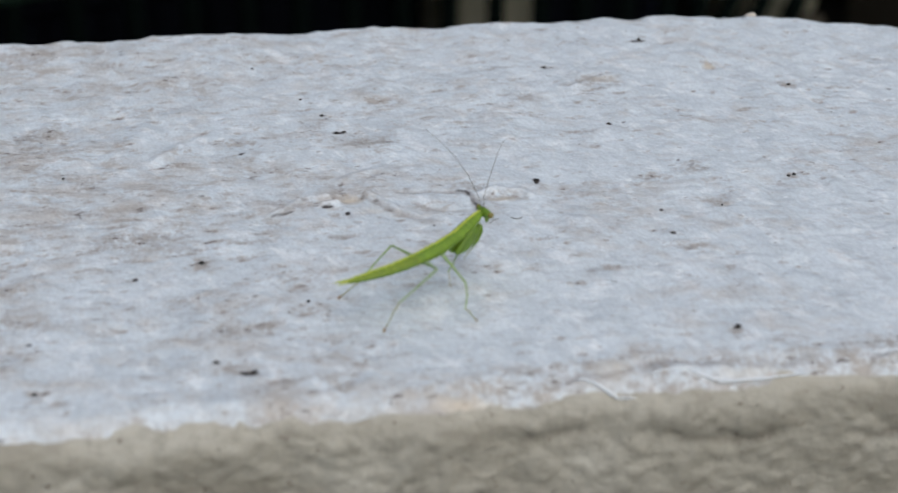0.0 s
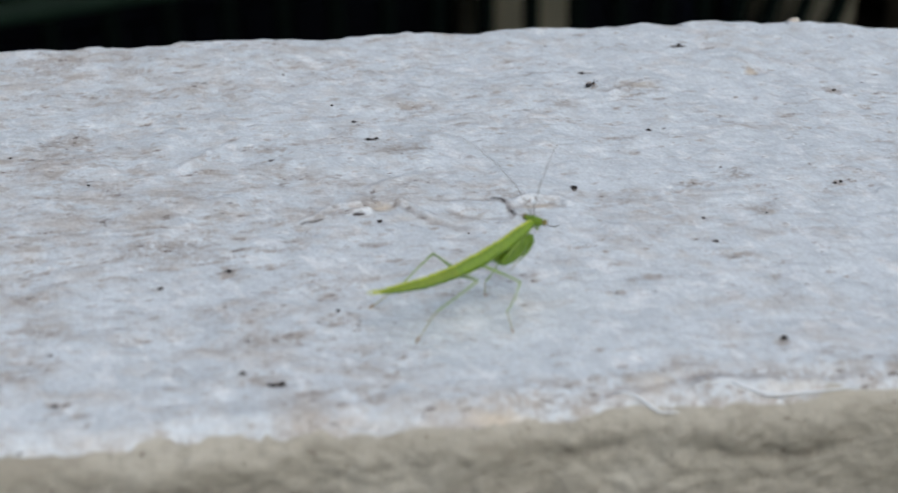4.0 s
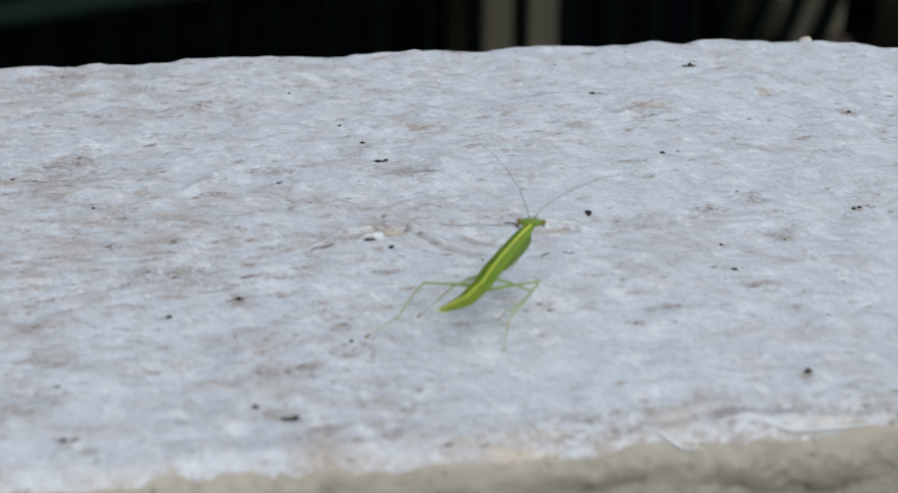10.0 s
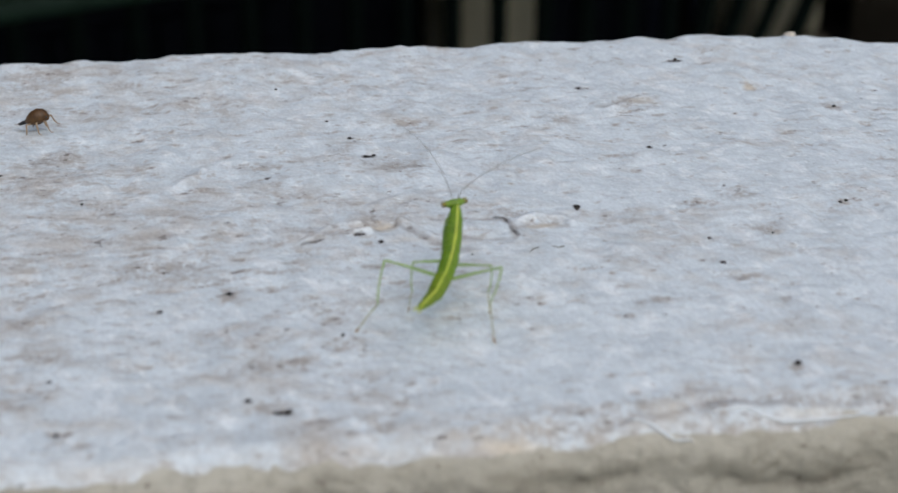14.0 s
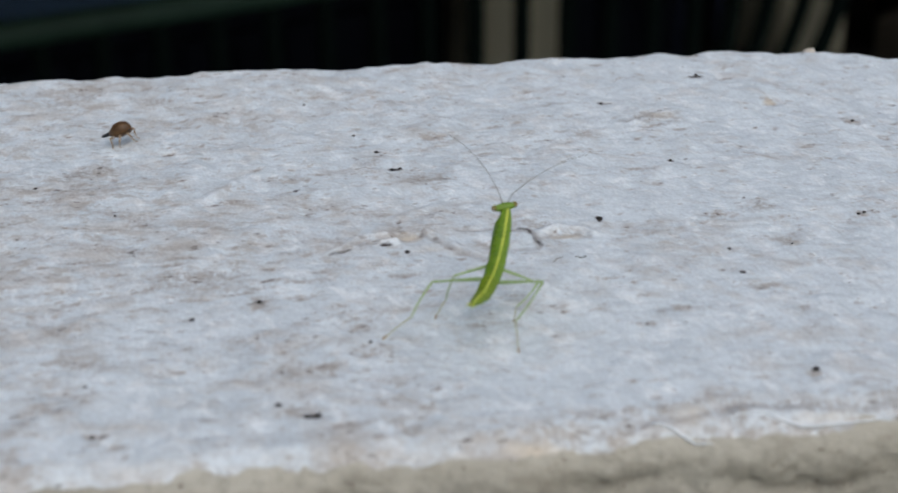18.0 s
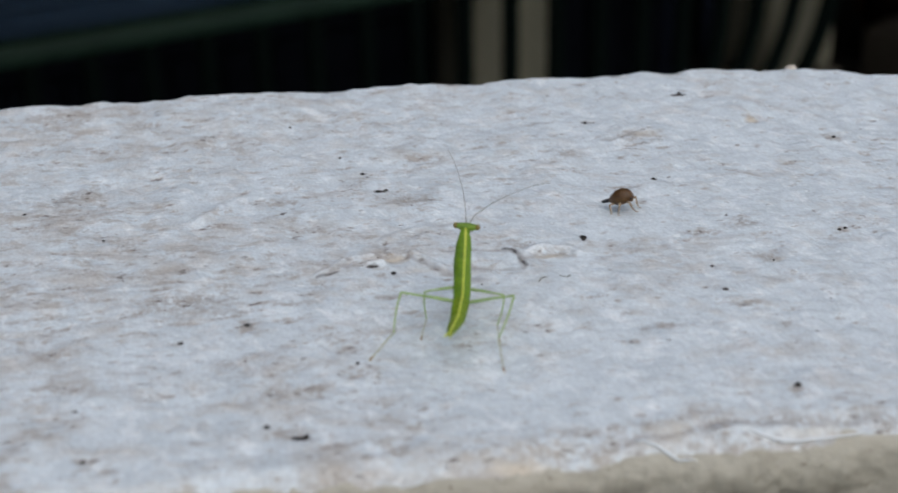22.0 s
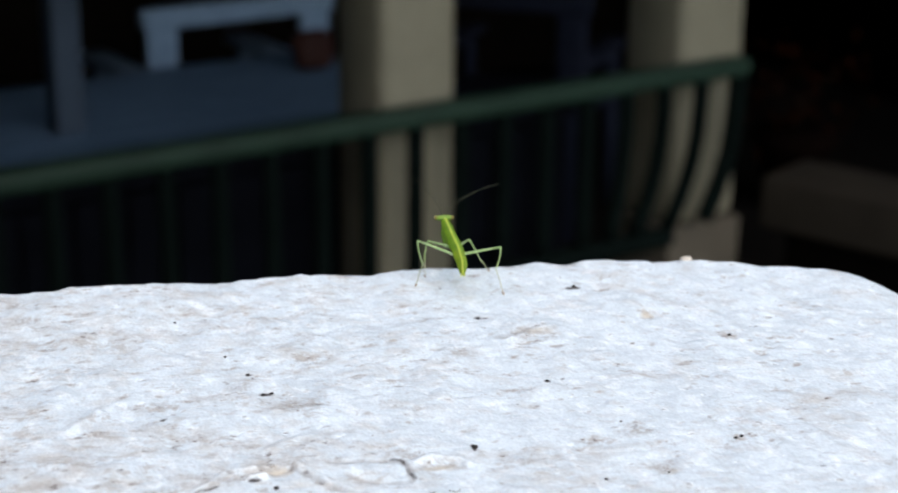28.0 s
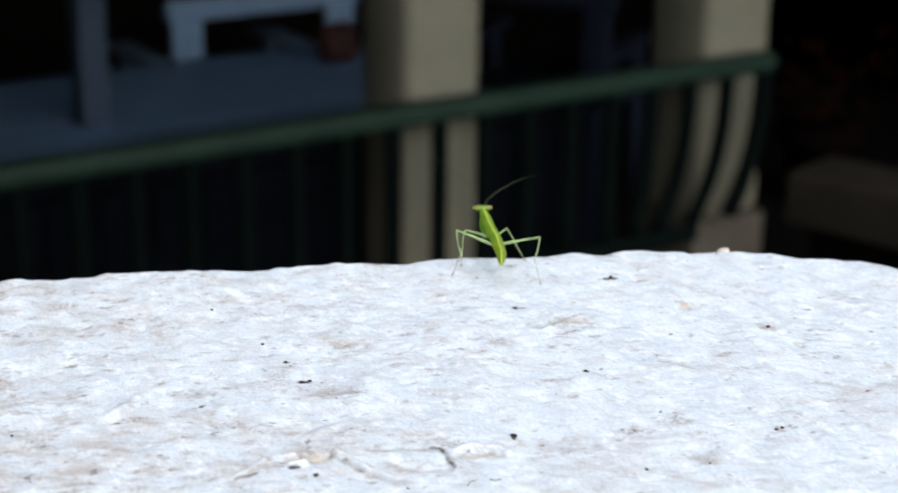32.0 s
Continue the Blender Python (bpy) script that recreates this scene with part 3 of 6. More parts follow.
    side = rough_side * (0.22 * value_noise(U, down, 8, 31) + 0.15 * value_noise(U, down, 3, 32) + 0.14 * value_noise(U, down, 1.2, 33) + 0.10 * value_noise(U, down, 0.6, 36) - 0.5 * groove)
    dark = np.maximum(dark, groove * 0.62 * (1 + 0.4 * value_noise(U, down, 4, 34)) * front)
    Z = -down + (lump + ridge + lip + pit + plate * 0.5) * flat + wobble[:, None] * np.clip((Q - 0.8) * 5, 0, 1) * flat * 0.9
    V = V - side
    coat = 0.5 + (1.05 + 0.42 * np.clip((U + 50) / 14, 0, 1) + 0.4 * value_noise(U, down, 6, 41) + 0.38 * value_noise(U, down, 2.2, 42) + 0.28 * value_noise(U * 0.7, down, 0.9, 43) + 0.12 * value_noise(U, down, 0.5, 44) + lip * 0.5 + band * 0.3 - down) * 0.6
    coat = np.where(front, coat, 1.0)
    n, k = V.shape
    co = np.stack([U, V, Z], -1).reshape(-1, 3) * MM
    idx = np.arange(n * k).reshape(n, k)
    faces = np.stack([idx[:-1, :-1], idx[1:, :-1], idx[1:, 1:], idx[:-1, 1:]], -1).reshape(-1, 4)
    me = bpy.data.meshes.new("ledge")
    me.vertices.add(len(co))
    me.vertices.foreach_set("co", co.ravel())
    me.loops.add(faces.size)
    me.loops.foreach_set("vertex_index", faces.ravel())
    me.polygons.add(len(faces))
    me.polygons.foreach_set("loop_start", np.arange(0, faces.size, 4))
    for name, field in (("grime_and_shade", grime_and_shade), ("dark", dark), ("coat", coat), ("fresh_and_lit", fresh_and_lit), ("seam", seam), ("beige", beige)):
        me.attributes.new(name, "FLOAT", "POINT").data.foreach_set("value", np.clip(field, 0, 2).astype(np.float32).ravel())
    FIELD["u"], FIELD["v"], FIELD["z"] = u[ps < 78], V[ps < 78], Z[ps < 78]
    me.update()
    me.validate()
    me.shade_smooth()
    me.materials.append(PAINT)
    ob = new("ledge", me)
    ob.matrix_basis = pose(0, 0, 0, 0, 0, LEDGE_TURN)
    return tagged(ob, "white painted masonry wall top with grimy pitted paint", "ledge", kind="structure")


FIELD = {}
LEDGE = ledge()


def ledge_height(x, y):
    """Height of the ledge's surface, in metres, at a place of the world in metres."""
    c, s = math.cos(radians(LEDGE_TURN)), math.sin(radians(LEDGE_TURN))
    u, v = (x * c + y * s) / MM, (y * c - x * s) / MM
    i = min(int(np.searchsorted(FIELD["u"], u)), len(FIELD["u"]) - 1)
    return float(FIELD["z"][i, int(np.argmin(np.abs(FIELD["v"][i] - v)))]) * MM



def on_ledge(u, v, z=0.0):
    """World place of a point given in the ledge's own millimetres."""
    return pose(0, 0, 0, 0, 0, LEDGE_TURN) @ Vector((u * MM, v * MM, z * MM))


FLOOR_Z = -1.95
lower = part("wall_body", box_bm(-1.4, 0.068, -0.048, 0.052, FLOOR_Z, -0.045, 0.002), CREAM, None)
lower.name = "wall_low"
lower.matrix_basis = pose(0, 0, 0, 0, 0, LEDGE_TURN)
tagged(lower, "cream rendered garden wall below the painted top", "wall", kind="structure")


def ground():
    bm = bmesh.new()
    bmesh.ops.create_grid(bm, x_segments=40, y_segments=40, size=60)
    for v in bm.verts:
        v.co.z = FLOOR_Z + 0.0 * v.co.x
    return tagged(new("ground", mesh_of("ground", bm, SOIL)), "dark bare ground of a shaded yard", "ground", kind="structure")


ground()

# ---- the porch behind ----
RAIL_Z = -0.925
LOW_WALL = (0.38, 4.55, -34)
RAIL_A, RAIL_B = Vector((-2.265, 2.265, 0)), Vector((0.303, 4.467, 0))
RAIL_TURN = math.degrees(math.atan2(RAIL_B.y - RAIL_A.y, RAIL_B.x - RAIL_A.x))
RAIL_LONG = (RAIL_B - RAIL_A).length
PORCH = pose(RAIL_A.x, RAIL_A.y, FLOOR_Z, 0, 0, RAIL_TURN)


def porch():
    deck = tagged(part("floor", box_bm(0.15, 6.5, -0.1, 4.0, 0, 0.06, 0.004), DECK, None), "porch floor boards, shade put in as near-black", "floor", kind="structure")
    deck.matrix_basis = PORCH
    back = tagged(part("wall_back", box_bm(-2.5, 6.5, 3.6, 3.8, 0.06, 2.9), SHADE_WALL, None), "house wall, deep shade put in as near-black brown", "wall", kind="structure")
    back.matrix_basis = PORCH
    # Unseen slab, its eave run out to cut sky light on the porch.
    top = tagged(part("ceiling", box_bm(-2.8, 6.8, -1.9, 4.0, 2.75, 2.85), SHADE_WALL, None), "unseen slab added over the porch to shade it", "ceiling", kind="structure")
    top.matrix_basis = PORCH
    # Added end walls, out of view, that darken the column sides and inside.
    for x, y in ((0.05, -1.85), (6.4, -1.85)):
        end = tagged(part("wall_end_unseen", box_bm(x, x + 0.1, y, 3.6, -0.1, 2.75), SHADE_WALL, None), "unseen end wall added to shade the porch", "wall", kind="structure")
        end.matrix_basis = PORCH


porch()


def railing():
    top = RAIL_Z - FLOOR_Z
    rail = thing("railing", "dark green iron porch railing with bowed balusters", "railing", PORCH)
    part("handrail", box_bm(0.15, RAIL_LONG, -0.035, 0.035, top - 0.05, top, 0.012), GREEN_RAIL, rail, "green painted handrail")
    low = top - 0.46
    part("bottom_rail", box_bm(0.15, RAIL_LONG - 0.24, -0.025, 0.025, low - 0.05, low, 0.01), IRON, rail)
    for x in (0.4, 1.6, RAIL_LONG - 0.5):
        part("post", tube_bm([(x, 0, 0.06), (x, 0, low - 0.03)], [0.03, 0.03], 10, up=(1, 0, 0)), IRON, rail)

    def swept(bend, thick):
        """A bar that leaves the handrail upright and sweeps towards the middle at its foot."""
        line = [(-bend * max(0.0, (z - 0.08) / 0.38) ** 2.4, 0.0, top - z) for z in (0.03, 0.12, 0.2, 0.27, 0.33, 0.38, 0.42, 0.46)]
        return tube_bm(line, [thick] * len(line), 8, up=(0, 1, 0))

    gap = 0.1335
    for n, bend in ((0, 0.10), (1, 0.10), (2, 0.085), (3, 0.04)):
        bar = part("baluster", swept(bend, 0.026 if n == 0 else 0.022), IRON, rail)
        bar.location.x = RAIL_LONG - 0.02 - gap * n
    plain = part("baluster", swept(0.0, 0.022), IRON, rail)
    plain.location.x = RAIL_LONG - 0.02 - gap * 4
    for n in range(5, int((RAIL_LONG - 0.2) / gap)):
        bar = new("baluster", plain.data)
        bar.parent, bar.location.x = rail, RAIL_LONG - 0.02 - gap * n
    return rail


railing()


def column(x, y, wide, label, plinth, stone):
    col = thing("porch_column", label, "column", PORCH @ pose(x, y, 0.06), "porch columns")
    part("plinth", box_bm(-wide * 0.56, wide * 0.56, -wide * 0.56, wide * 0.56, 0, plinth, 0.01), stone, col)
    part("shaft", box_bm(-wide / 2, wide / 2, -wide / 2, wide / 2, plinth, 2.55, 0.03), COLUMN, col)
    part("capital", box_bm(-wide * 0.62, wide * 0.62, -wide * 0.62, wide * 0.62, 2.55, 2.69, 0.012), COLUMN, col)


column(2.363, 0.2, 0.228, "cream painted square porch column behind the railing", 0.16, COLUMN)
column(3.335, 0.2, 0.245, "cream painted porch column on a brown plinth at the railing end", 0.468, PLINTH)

# The foot is added, in the porch walls' near-black brown.
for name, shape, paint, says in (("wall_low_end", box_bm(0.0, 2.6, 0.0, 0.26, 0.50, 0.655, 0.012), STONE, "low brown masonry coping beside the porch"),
                                ("wall_low_foot", box_bm(0.04, 2.6, 0.10, 0.22, 0.0, 0.53), SHADE_WALL, "added near-black recessed wall under the brown coping")):
    low = tagged(part(name, shape, paint, None), says, "wall", kind="structure")
    low.matrix_basis = pose(LOW_WALL[0], LOW_WALL[1], FLOOR_Z, 0, 0, LOW_WALL[2])


def porch_post():
    post = thing("porch_post", "blue-grey painted wooden post inside the porch", "post", PORCH @ pose(1.805, 1.05, 0.06))
    part("shaft", box_bm(-0.042, 0.042, -0.042, 0.042, 0.12, 2.69, 0.008), POST_BLUE, post)
    part("foot", box_bm(-0.07, 0.07, -0.07, 0.07, 0, 0.12, 0.008), POST_BLUE, post)


def table():
    ob = thing("patio_table", "dark slate-blue slatted patio table in the shade", "table", PORCH @ pose(2.05, 1.15, 0.06))
    for n in range(7):
        y = -0.42 + 0.14 * n
        part("slat", box_bm(-0.9, 0.9, y - 0.062, y + 0.062, 0.70, 0.73, 0.005), TABLE, ob)
    for x in (-0.8, 0.8):
        for y in (-0.38, 0.38):
            part("leg", box_bm(x - 0.035, x + 0.035, y - 0.035, y + 0.035, 0, 0.70, 0.006), TABLE, ob)
    part("apron", box_bm(-0.8, 0.8, -0.40, -0.37, 0.60, 0.70, 0.004), TABLE, ob)


def chair(m, label, slats, paint):
    ob = thing("garden_chair", label, "chair", m, "garden chairs")
    part("seat", box_bm(-0.30, 0.30, -0.26, 0.26, 0.42, 0.46, 0.01), paint, ob)
    for x in (-0.29, 0.29):
        part("stile", box_bm(x - 0.055, x + 0.055, -0.31, -0.27, 0, 0.90, 0.01), paint, ob)
        part("front_leg", tube_bm([(x, 0.26, 0), (x, 0.24, 0.62)], [0.03] * 2, 8), paint, ob)
        part("armrest", box_bm(x - 0.05, x + 0.05, -0.27, 0.32, 0.62, 0.65, 0.01), paint, ob)
    part("top_rail", box_bm(-0.36, 0.36, -0.32, -0.26, 0.835, 0.905, 0.012), paint, ob)
    for n in range(slats):
        x = -0.15 + 0.3 * n / max(slats - 1, 1)
        part("back_slat", tube_bm([(x, -0.28, 0.46), (x, -0.29, 0.82)], [0.02] * 2, 6), paint, ob)


def cushion(m):
    bm = box_bm(-0.07, 0.07, -0.035, 0.035, 0, 0.13, 0.03)
    ob = new("cushion", mesh_of("cushion", bm, RUST))
    ob.matrix_basis = m
    tagged(ob, "rust-red cushion propped on the patio table", "cushion")


def pot(m):
    ob = thing("flower_pot", "clay flower pot with dry orange leaves, both darkened for shade", "plant", m)
    part("pot", tube_bm([(0, 0, 0), (0, 0, 0.02), (0, 0, 0.24), (0, 0, 0.25), (0, 0, 0.30)], [0.10, 0.11, 0.15, 0.17, 0.17], 20, up=(0, 1, 0)), SHADE_CLAY, ob)
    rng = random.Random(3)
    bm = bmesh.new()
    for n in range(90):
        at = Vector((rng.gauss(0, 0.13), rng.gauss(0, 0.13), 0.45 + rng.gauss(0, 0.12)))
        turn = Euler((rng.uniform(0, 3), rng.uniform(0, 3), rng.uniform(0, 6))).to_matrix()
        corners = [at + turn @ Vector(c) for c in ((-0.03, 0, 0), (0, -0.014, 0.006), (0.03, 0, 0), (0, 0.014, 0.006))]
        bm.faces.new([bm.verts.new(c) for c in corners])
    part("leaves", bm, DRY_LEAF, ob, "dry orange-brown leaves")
    for n in range(5):
        part("stem", tube_bm([(0, 0, 0.28), (rng.gauss(0, 0.05), rng.gauss(0, 0.05), 0.42), (rng.gauss(0, 0.1), rng.gauss(0, 0.1), 0.55)], [0.008, 0.006, 0.004], 6), SHADE_WALL, ob)


# Added box: shuts out the lit inside and reads as shade behind the balusters.
def shade_box():
    ob = thing("added_shade_box", "near-black navy box added to keep the space behind the railing dark", "bench", PORCH @ pose(0, 0.42, 0.06))
    part("top_board", box_bm(0.16, 3.12, -0.02, 0.26, 0.74, 0.77, 0.006), SHADE_NAVY, ob)
    part("body", box_bm(0.17, 3.10, 0.02, 0.24, 0.0, 0.74), SHADE_NAVY, ob)
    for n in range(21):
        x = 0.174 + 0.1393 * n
        part("board", box_bm(x + 0.006, x + 0.133, 0.0, 0.02, 0.05, 0.72, 0.003), SHADE_NAVY, ob)


shade_box()
porch_post()
table()
chair(PORCH @ pose(2.70, 2.03, 0.06, 0, 0, 0), "blue-grey garden chair behind the patio table", 0, BLUE_GREY)
chair(PORCH @ pose(3.80, 1.62, 0.06, 0, 0, -55), "slate-blue garden chair turned beside the column, darkened for porch shade", 0, SLATE_SHADE)
cushion(PORCH @ pose(2.78, 1.36, 0.79, -14, 0, 0))
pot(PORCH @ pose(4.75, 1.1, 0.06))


# ---- the mantis ----
PRO_LONG, MESO_LONG, WAIST_LONG, BELLY_LONG = 4.4, 3.0, 2.42, 4.2
LEG_LONG = {"hind": (5.94, 5.06, 3.75), "mid": (4.5, 3.4, 2.13)}


def trunk(xs, widths, flat, lobes, depth, bend=0.0, steps=44, sides=18):
    """One length of the trunk and the raised stripe along its back; the flanks swell in small lobes."""
    lo, hi = xs[0], xs[-1]
    xa, xb = min(xs), max(xs)
    order = sorted(zip(xs, widths))
    points, radii, ridge, thin = [], [], [], []
    for n in range(steps):
        x = lo + (hi - lo) * n / (steps - 1)
        s = (x - xa) / (xb - xa)
        r = float(np.interp(x, [o[0] for o in order], [o[1] for o in order]))
        r *= 1 + depth * (abs(math.sin(math.pi * lobes * s)) - 0.6)
        z = bend * math.sin(math.pi * s)
        points.append(Vector((x, 0, z)) * MM)
        radii.append(r * MM)
        ridge.append(Vector((x, 0, z + r * flat - 0.05)) * MM)
        thin.append(min(0.138, r * 0.28) * (1 + 0.12 * math.sin(9.0 * x)) * MM)
    body = tube_bm(points, radii, sides, flat)
    for n, v in enumerate(body.verts):
        r, z = radii[n // sides], v.co.z - points[n // sides].z
        if z > 0:
            v.co.z = points[n // sides].z + flat * r * (0.35 * z / (flat * r) + 0.65 * (1 - abs(v.co.y) / r))
    return body, tube_bm(ridge, thin, 8, 0.62)


def spines(bm, row, reach, size):
    """Short fine spines standing off a limb or a flank."""
    for at, way in row:
        start = Vector(at) * MM
        tube_bm([start, start + Vector(way).normalized() * reach * MM], [size * MM, size * 0.25 * MM], 5, bm=bm, up=(0.3, 0.5, 0.8))


def foreleg(s, front):
    """A raptorial foreleg folded under the prothorax: coxa, broad femur, spiny tibia."""
    back = Vector((MESO_LONG, 0, 0))
    part("foreleg_coxa", tube_bm([(Vector(p) - back) * MM for p in ((5.7, s * 0.38, -0.25), (4.6, s * 0.5, -0.7), (3.2, s * 0.52, -1.1), (2.0, s * 0.5, -1.35))],
                                 [r * MM for r in (0.3, 0.42, 0.4, 0.26)], 10, up=(0, 1, 0)), GREEN_DARK, front)
    bm = tube_bm([(Vector(p) - back) * MM for p in ((1.9, s * 0.36, -1.35), (2.5, s * 0.38, -1.55), (3.6, s * 0.40, -1.65), (4.9, s * 0.40, -1.55), (6.0, s * 0.38, -1.25), (6.7, s * 0.36, -0.9))],
                 [r * MM for r in (0.25, 0.6, 0.86, 0.84, 0.6, 0.28)], 14, 0.36, up=(0, 1, 0))
    part("foreleg_femur", bm, GREEN_DARK, front)
    bm = tube_bm([(Vector(p) - back) * MM for p in ((6.75, s * 0.40, -1.0), (6.6, s * 0.44, -1.8), (5.6, s * 0.46, -2.45), (4.3, s * 0.47, -2.72))], [r * MM for r in (0.17, 0.22, 0.17, 0.04)], 8, up=(0, 1, 0))
    spines(bm, [((4.4 - MESO_LONG + 0.36 * k, s * 0.47, -2.68 + 0.09 * k), (-0.4, 0, -1)) for k in range(6)], 0.34, 0.045)
    tibia = part("foreleg_tibia", bm, GREEN_DARK, front, "spiny folded foreleg")
    part("foreleg_tarsus", tube_bm([(Vector(p) - back) * MM for p in ((4.3, s * 0.47, -2.7), (3.5, s * 0.5, -2.8), (2.9, s * 0.5, -3.05))], [r * MM for r in (0.07, 0.055, 0.03)], 6, up=(0, 1, 0)), PALE_SHANK, tibia, "thin pale foot of the foreleg")


def mantis():
    bug = thing("mantis", "bright green mantis nymph with a yellow back stripe", "mantis")
    body, stripe = trunk((-0.75, 0.2, 1.3, WAIST_LONG, 3.1), (0.82, 0.90, 0.95, 0.94, 0.88), 0.84, 4, 0.08, steps=30)
    thorax = part("thorax", body, GREEN, bug)
    part("back_stripe", stripe, YELLOW, thorax, "pale yellow stripe")
    body, stripe = trunk((-0.7, 0.5, 1.8, MESO_LONG, 3.6), (0.86, 0.93, 0.88, 0.84, 0.78), 0.84, 5, 0.09, steps=36)
    spines(body, [((0.2 + 0.42 * k, side * (0.87 - 0.01 * k), 0.02), (0.2, side, -0.1)) for k in range(8) for side in (-1, 1)], 0.12, 0.05)
    middle = part("mesothorax", body, GREEN, bug)
    part("back_stripe", stripe, YELLOW, middle, "pale yellow stripe")
    body, stripe = trunk((-0.6, 0.2, 1.2, 2.4, 3.6, 4.2, 4.5), (0.78, 0.83, 0.82, 0.80, 0.66, 0.50, 0.36), 0.84, 7, 0.09, steps=46)
    spines(body, [((0.1 + 0.42 * k, side * (0.82 - 0.008 * k), 0.02), (0.2, side, -0.1)) for k in range(8) for side in (-1, 1)], 0.12, 0.05)
    front = part("prothorax", body, GREEN, bug)
    part("back_stripe", stripe, YELLOW, front, "pale yellow stripe")
    body, stripe = trunk((0.7, -0.6, -2.4, -BELLY_LONG, -4.9), (0.82, 0.86, 0.81, 0.73, 0.66), 0.8, 5, 0.10, -0.06, steps=36)
    spines(body, [((-0.3 - 0.45 * k, side * (0.84 - 0.016 * k), 0.0), (-0.3, side, -0.1)) for k in range(9) for side in (-1, 1)], 0.12, 0.05)
    belly = part("abdomen", body, GREEN_BELLY, bug)
    part("back_stripe", stripe, YELLOW, belly, "pale yellow stripe")
    body, stripe = trunk((0.6, -0.2, -2.2, -3.8, -4.8, -5.3), (0.66, 0.72, 0.59, 0.44, 0.31, 0.12), 0.8, 6, 0.10, -0.06, steps=40)
    spines(body, [((-0.3 - 0.45 * k, side * (0.70 - 0.045 * k), 0.0), (-0.3, side, -0.1)) for k in range(9) for side in (-1, 1)], 0.11, 0.045)
    tip = part("abdomen_tip", body, GREEN_BELLY, bug)
    part("back_stripe", stripe, YELLOW, tip, "pale yellow stripe")
    for s in (-1, 1):
        part("tail_feeler", tube_bm([Vector(p) * MM for p in ((-4.9, s * 0.16, 0.05), (-5.6, s * 0.24, 0.08), (-6.3, s * 0.30, 0.06))], [0.13 * MM, 0.10 * MM, 0.03 * MM], 7), YELLOW, tip, "pale yellowish tail feeler")
        part("flank", tube_bm([Vector((x, s * y, -0.12)) * MM for x, y in ((0.5, 0.66), (-1.4, 0.72), (-BELLY_LONG, 0.64))], [r * MM for r in (0.16, 0.19, 0.15)], 8), GREEN_DARK, belly, "darker green edge")
        part("flank", tube_bm([Vector((x, s * y, -0.12)) * MM for x, y in ((0.1, 0.64), (-2.2, 0.51), (-4.0, 0.35))], [r * MM for r in (0.15, 0.12, 0.06)], 8), GREEN_DARK, tip, "darker green edge")
        for x in (0.0, WAIST_LONG):
            part("coxa", tube_bm([Vector(p) * MM for p in ((x + 0.05, s * 0.25, -0.3), (x, s * 0.45, -0.62), (x - 0.05, s * 0.56, -0.72))], [r * MM for r in (0.34, 0.30, 0.14)], 9, up=(1, 0, 0)), GREEN_DARK, thorax, "dull green leg joint")
        foreleg(s, front)
    head = part("head", tube_bm([Vector(p) * MM for p in ((0, -1.16, 0.13), (0.02, -0.86, 0.11), (0.1, -0.45, 0.04), (0.15, 0, 0.0), (0.1, 0.45, 0.04), (0.02, 0.86, 0.11), (0, 1.16, 0.13))],
                                [r * MM for r in (0.29, 0.37, 0.47, 0.52, 0.47, 0.37, 0.29)], 14, 1.0), GREEN_HEAD, bug, "paler green broad head")
    part("face", tube_bm([Vector(p) * MM for p in ((0.1, 0, 0.1), (0.5, 0, -0.3), (0.72, 0, -0.72), (0.78, 0, -1.0))], [r * MM for r in (0.45, 0.4, 0.26, 0.12)], 10, 0.8, up=(0, 1, 0)), GREEN_HEAD, head)
    feelers = []
    for s in (-1, 1):
        eye = part("eye", ball_bm((0.0, s * 1.26 * MM, 0.15 * MM), (0.36 * MM, 0.31 * MM, 0.34 * MM), 16, 10), EYE, head, "brown compound eye with a pale rim")
        part("eye_rim", tube_bm([Vector((0.23 * math.cos(a), s * 1.28, 0.24 + 0.24 * math.sin(a))) * MM for a in np.linspace(0.2, 2.9, 9)], [0.05 * MM] * 9, 6, up=(0, 1, 0)), RIM, eye, "pale yellow rim of the eye")
        reach = [(0.3, 0.24, 0.35), (1.0, 0.62, 1.5), (2.4, 1.6, 3.2), (4.2, 3.1, 4.8), (6.2, 4.8, 5.9), (8.0, 6.4, 6.6)] if s > 0 else [(0.3, -0.24, 0.35), (0.9, -0.9, 1.3), (1.9, -2.8, 2.5), (3.1, -5.0, 3.4), (4.4, -7.2, 4.0), (5.4, -9.2, 4.2)]
        smooth = [tuple(float(np.interp(x, np.linspace(0, 1, 6), [p[k] for p in reach])) * MM for k in range(3)) for x in np.linspace(0, 1, 16)]
        feelers.append(part("antenna", tube_bm(smooth, list(np.interp(np.linspace(0, 1, 16), [0, 0.12, 1], [0.058 * MM, 0.040 * MM, 0.020 * MM])), 6), FEELER, head, "hair-thin brown antenna"))
    legs = {}
    for name, thick in (("hind", 0.168), ("mid", 0.146)):
        thigh, shin, toe = (x * MM for x in LEG_LONG[name])
        for s in (-1, 1):
            bm = tube_bm([(x * thigh, 0, 0.05 * MM * math.sin(math.pi * x)) for x in (-0.04, 0.08, 0.2, 0.5, 0.85, 0.97, 1.01)], [r * thick * MM for r in (0.8, 1.2, 1.3, 1.0, 0.72, 0.85, 0.5)], 10)
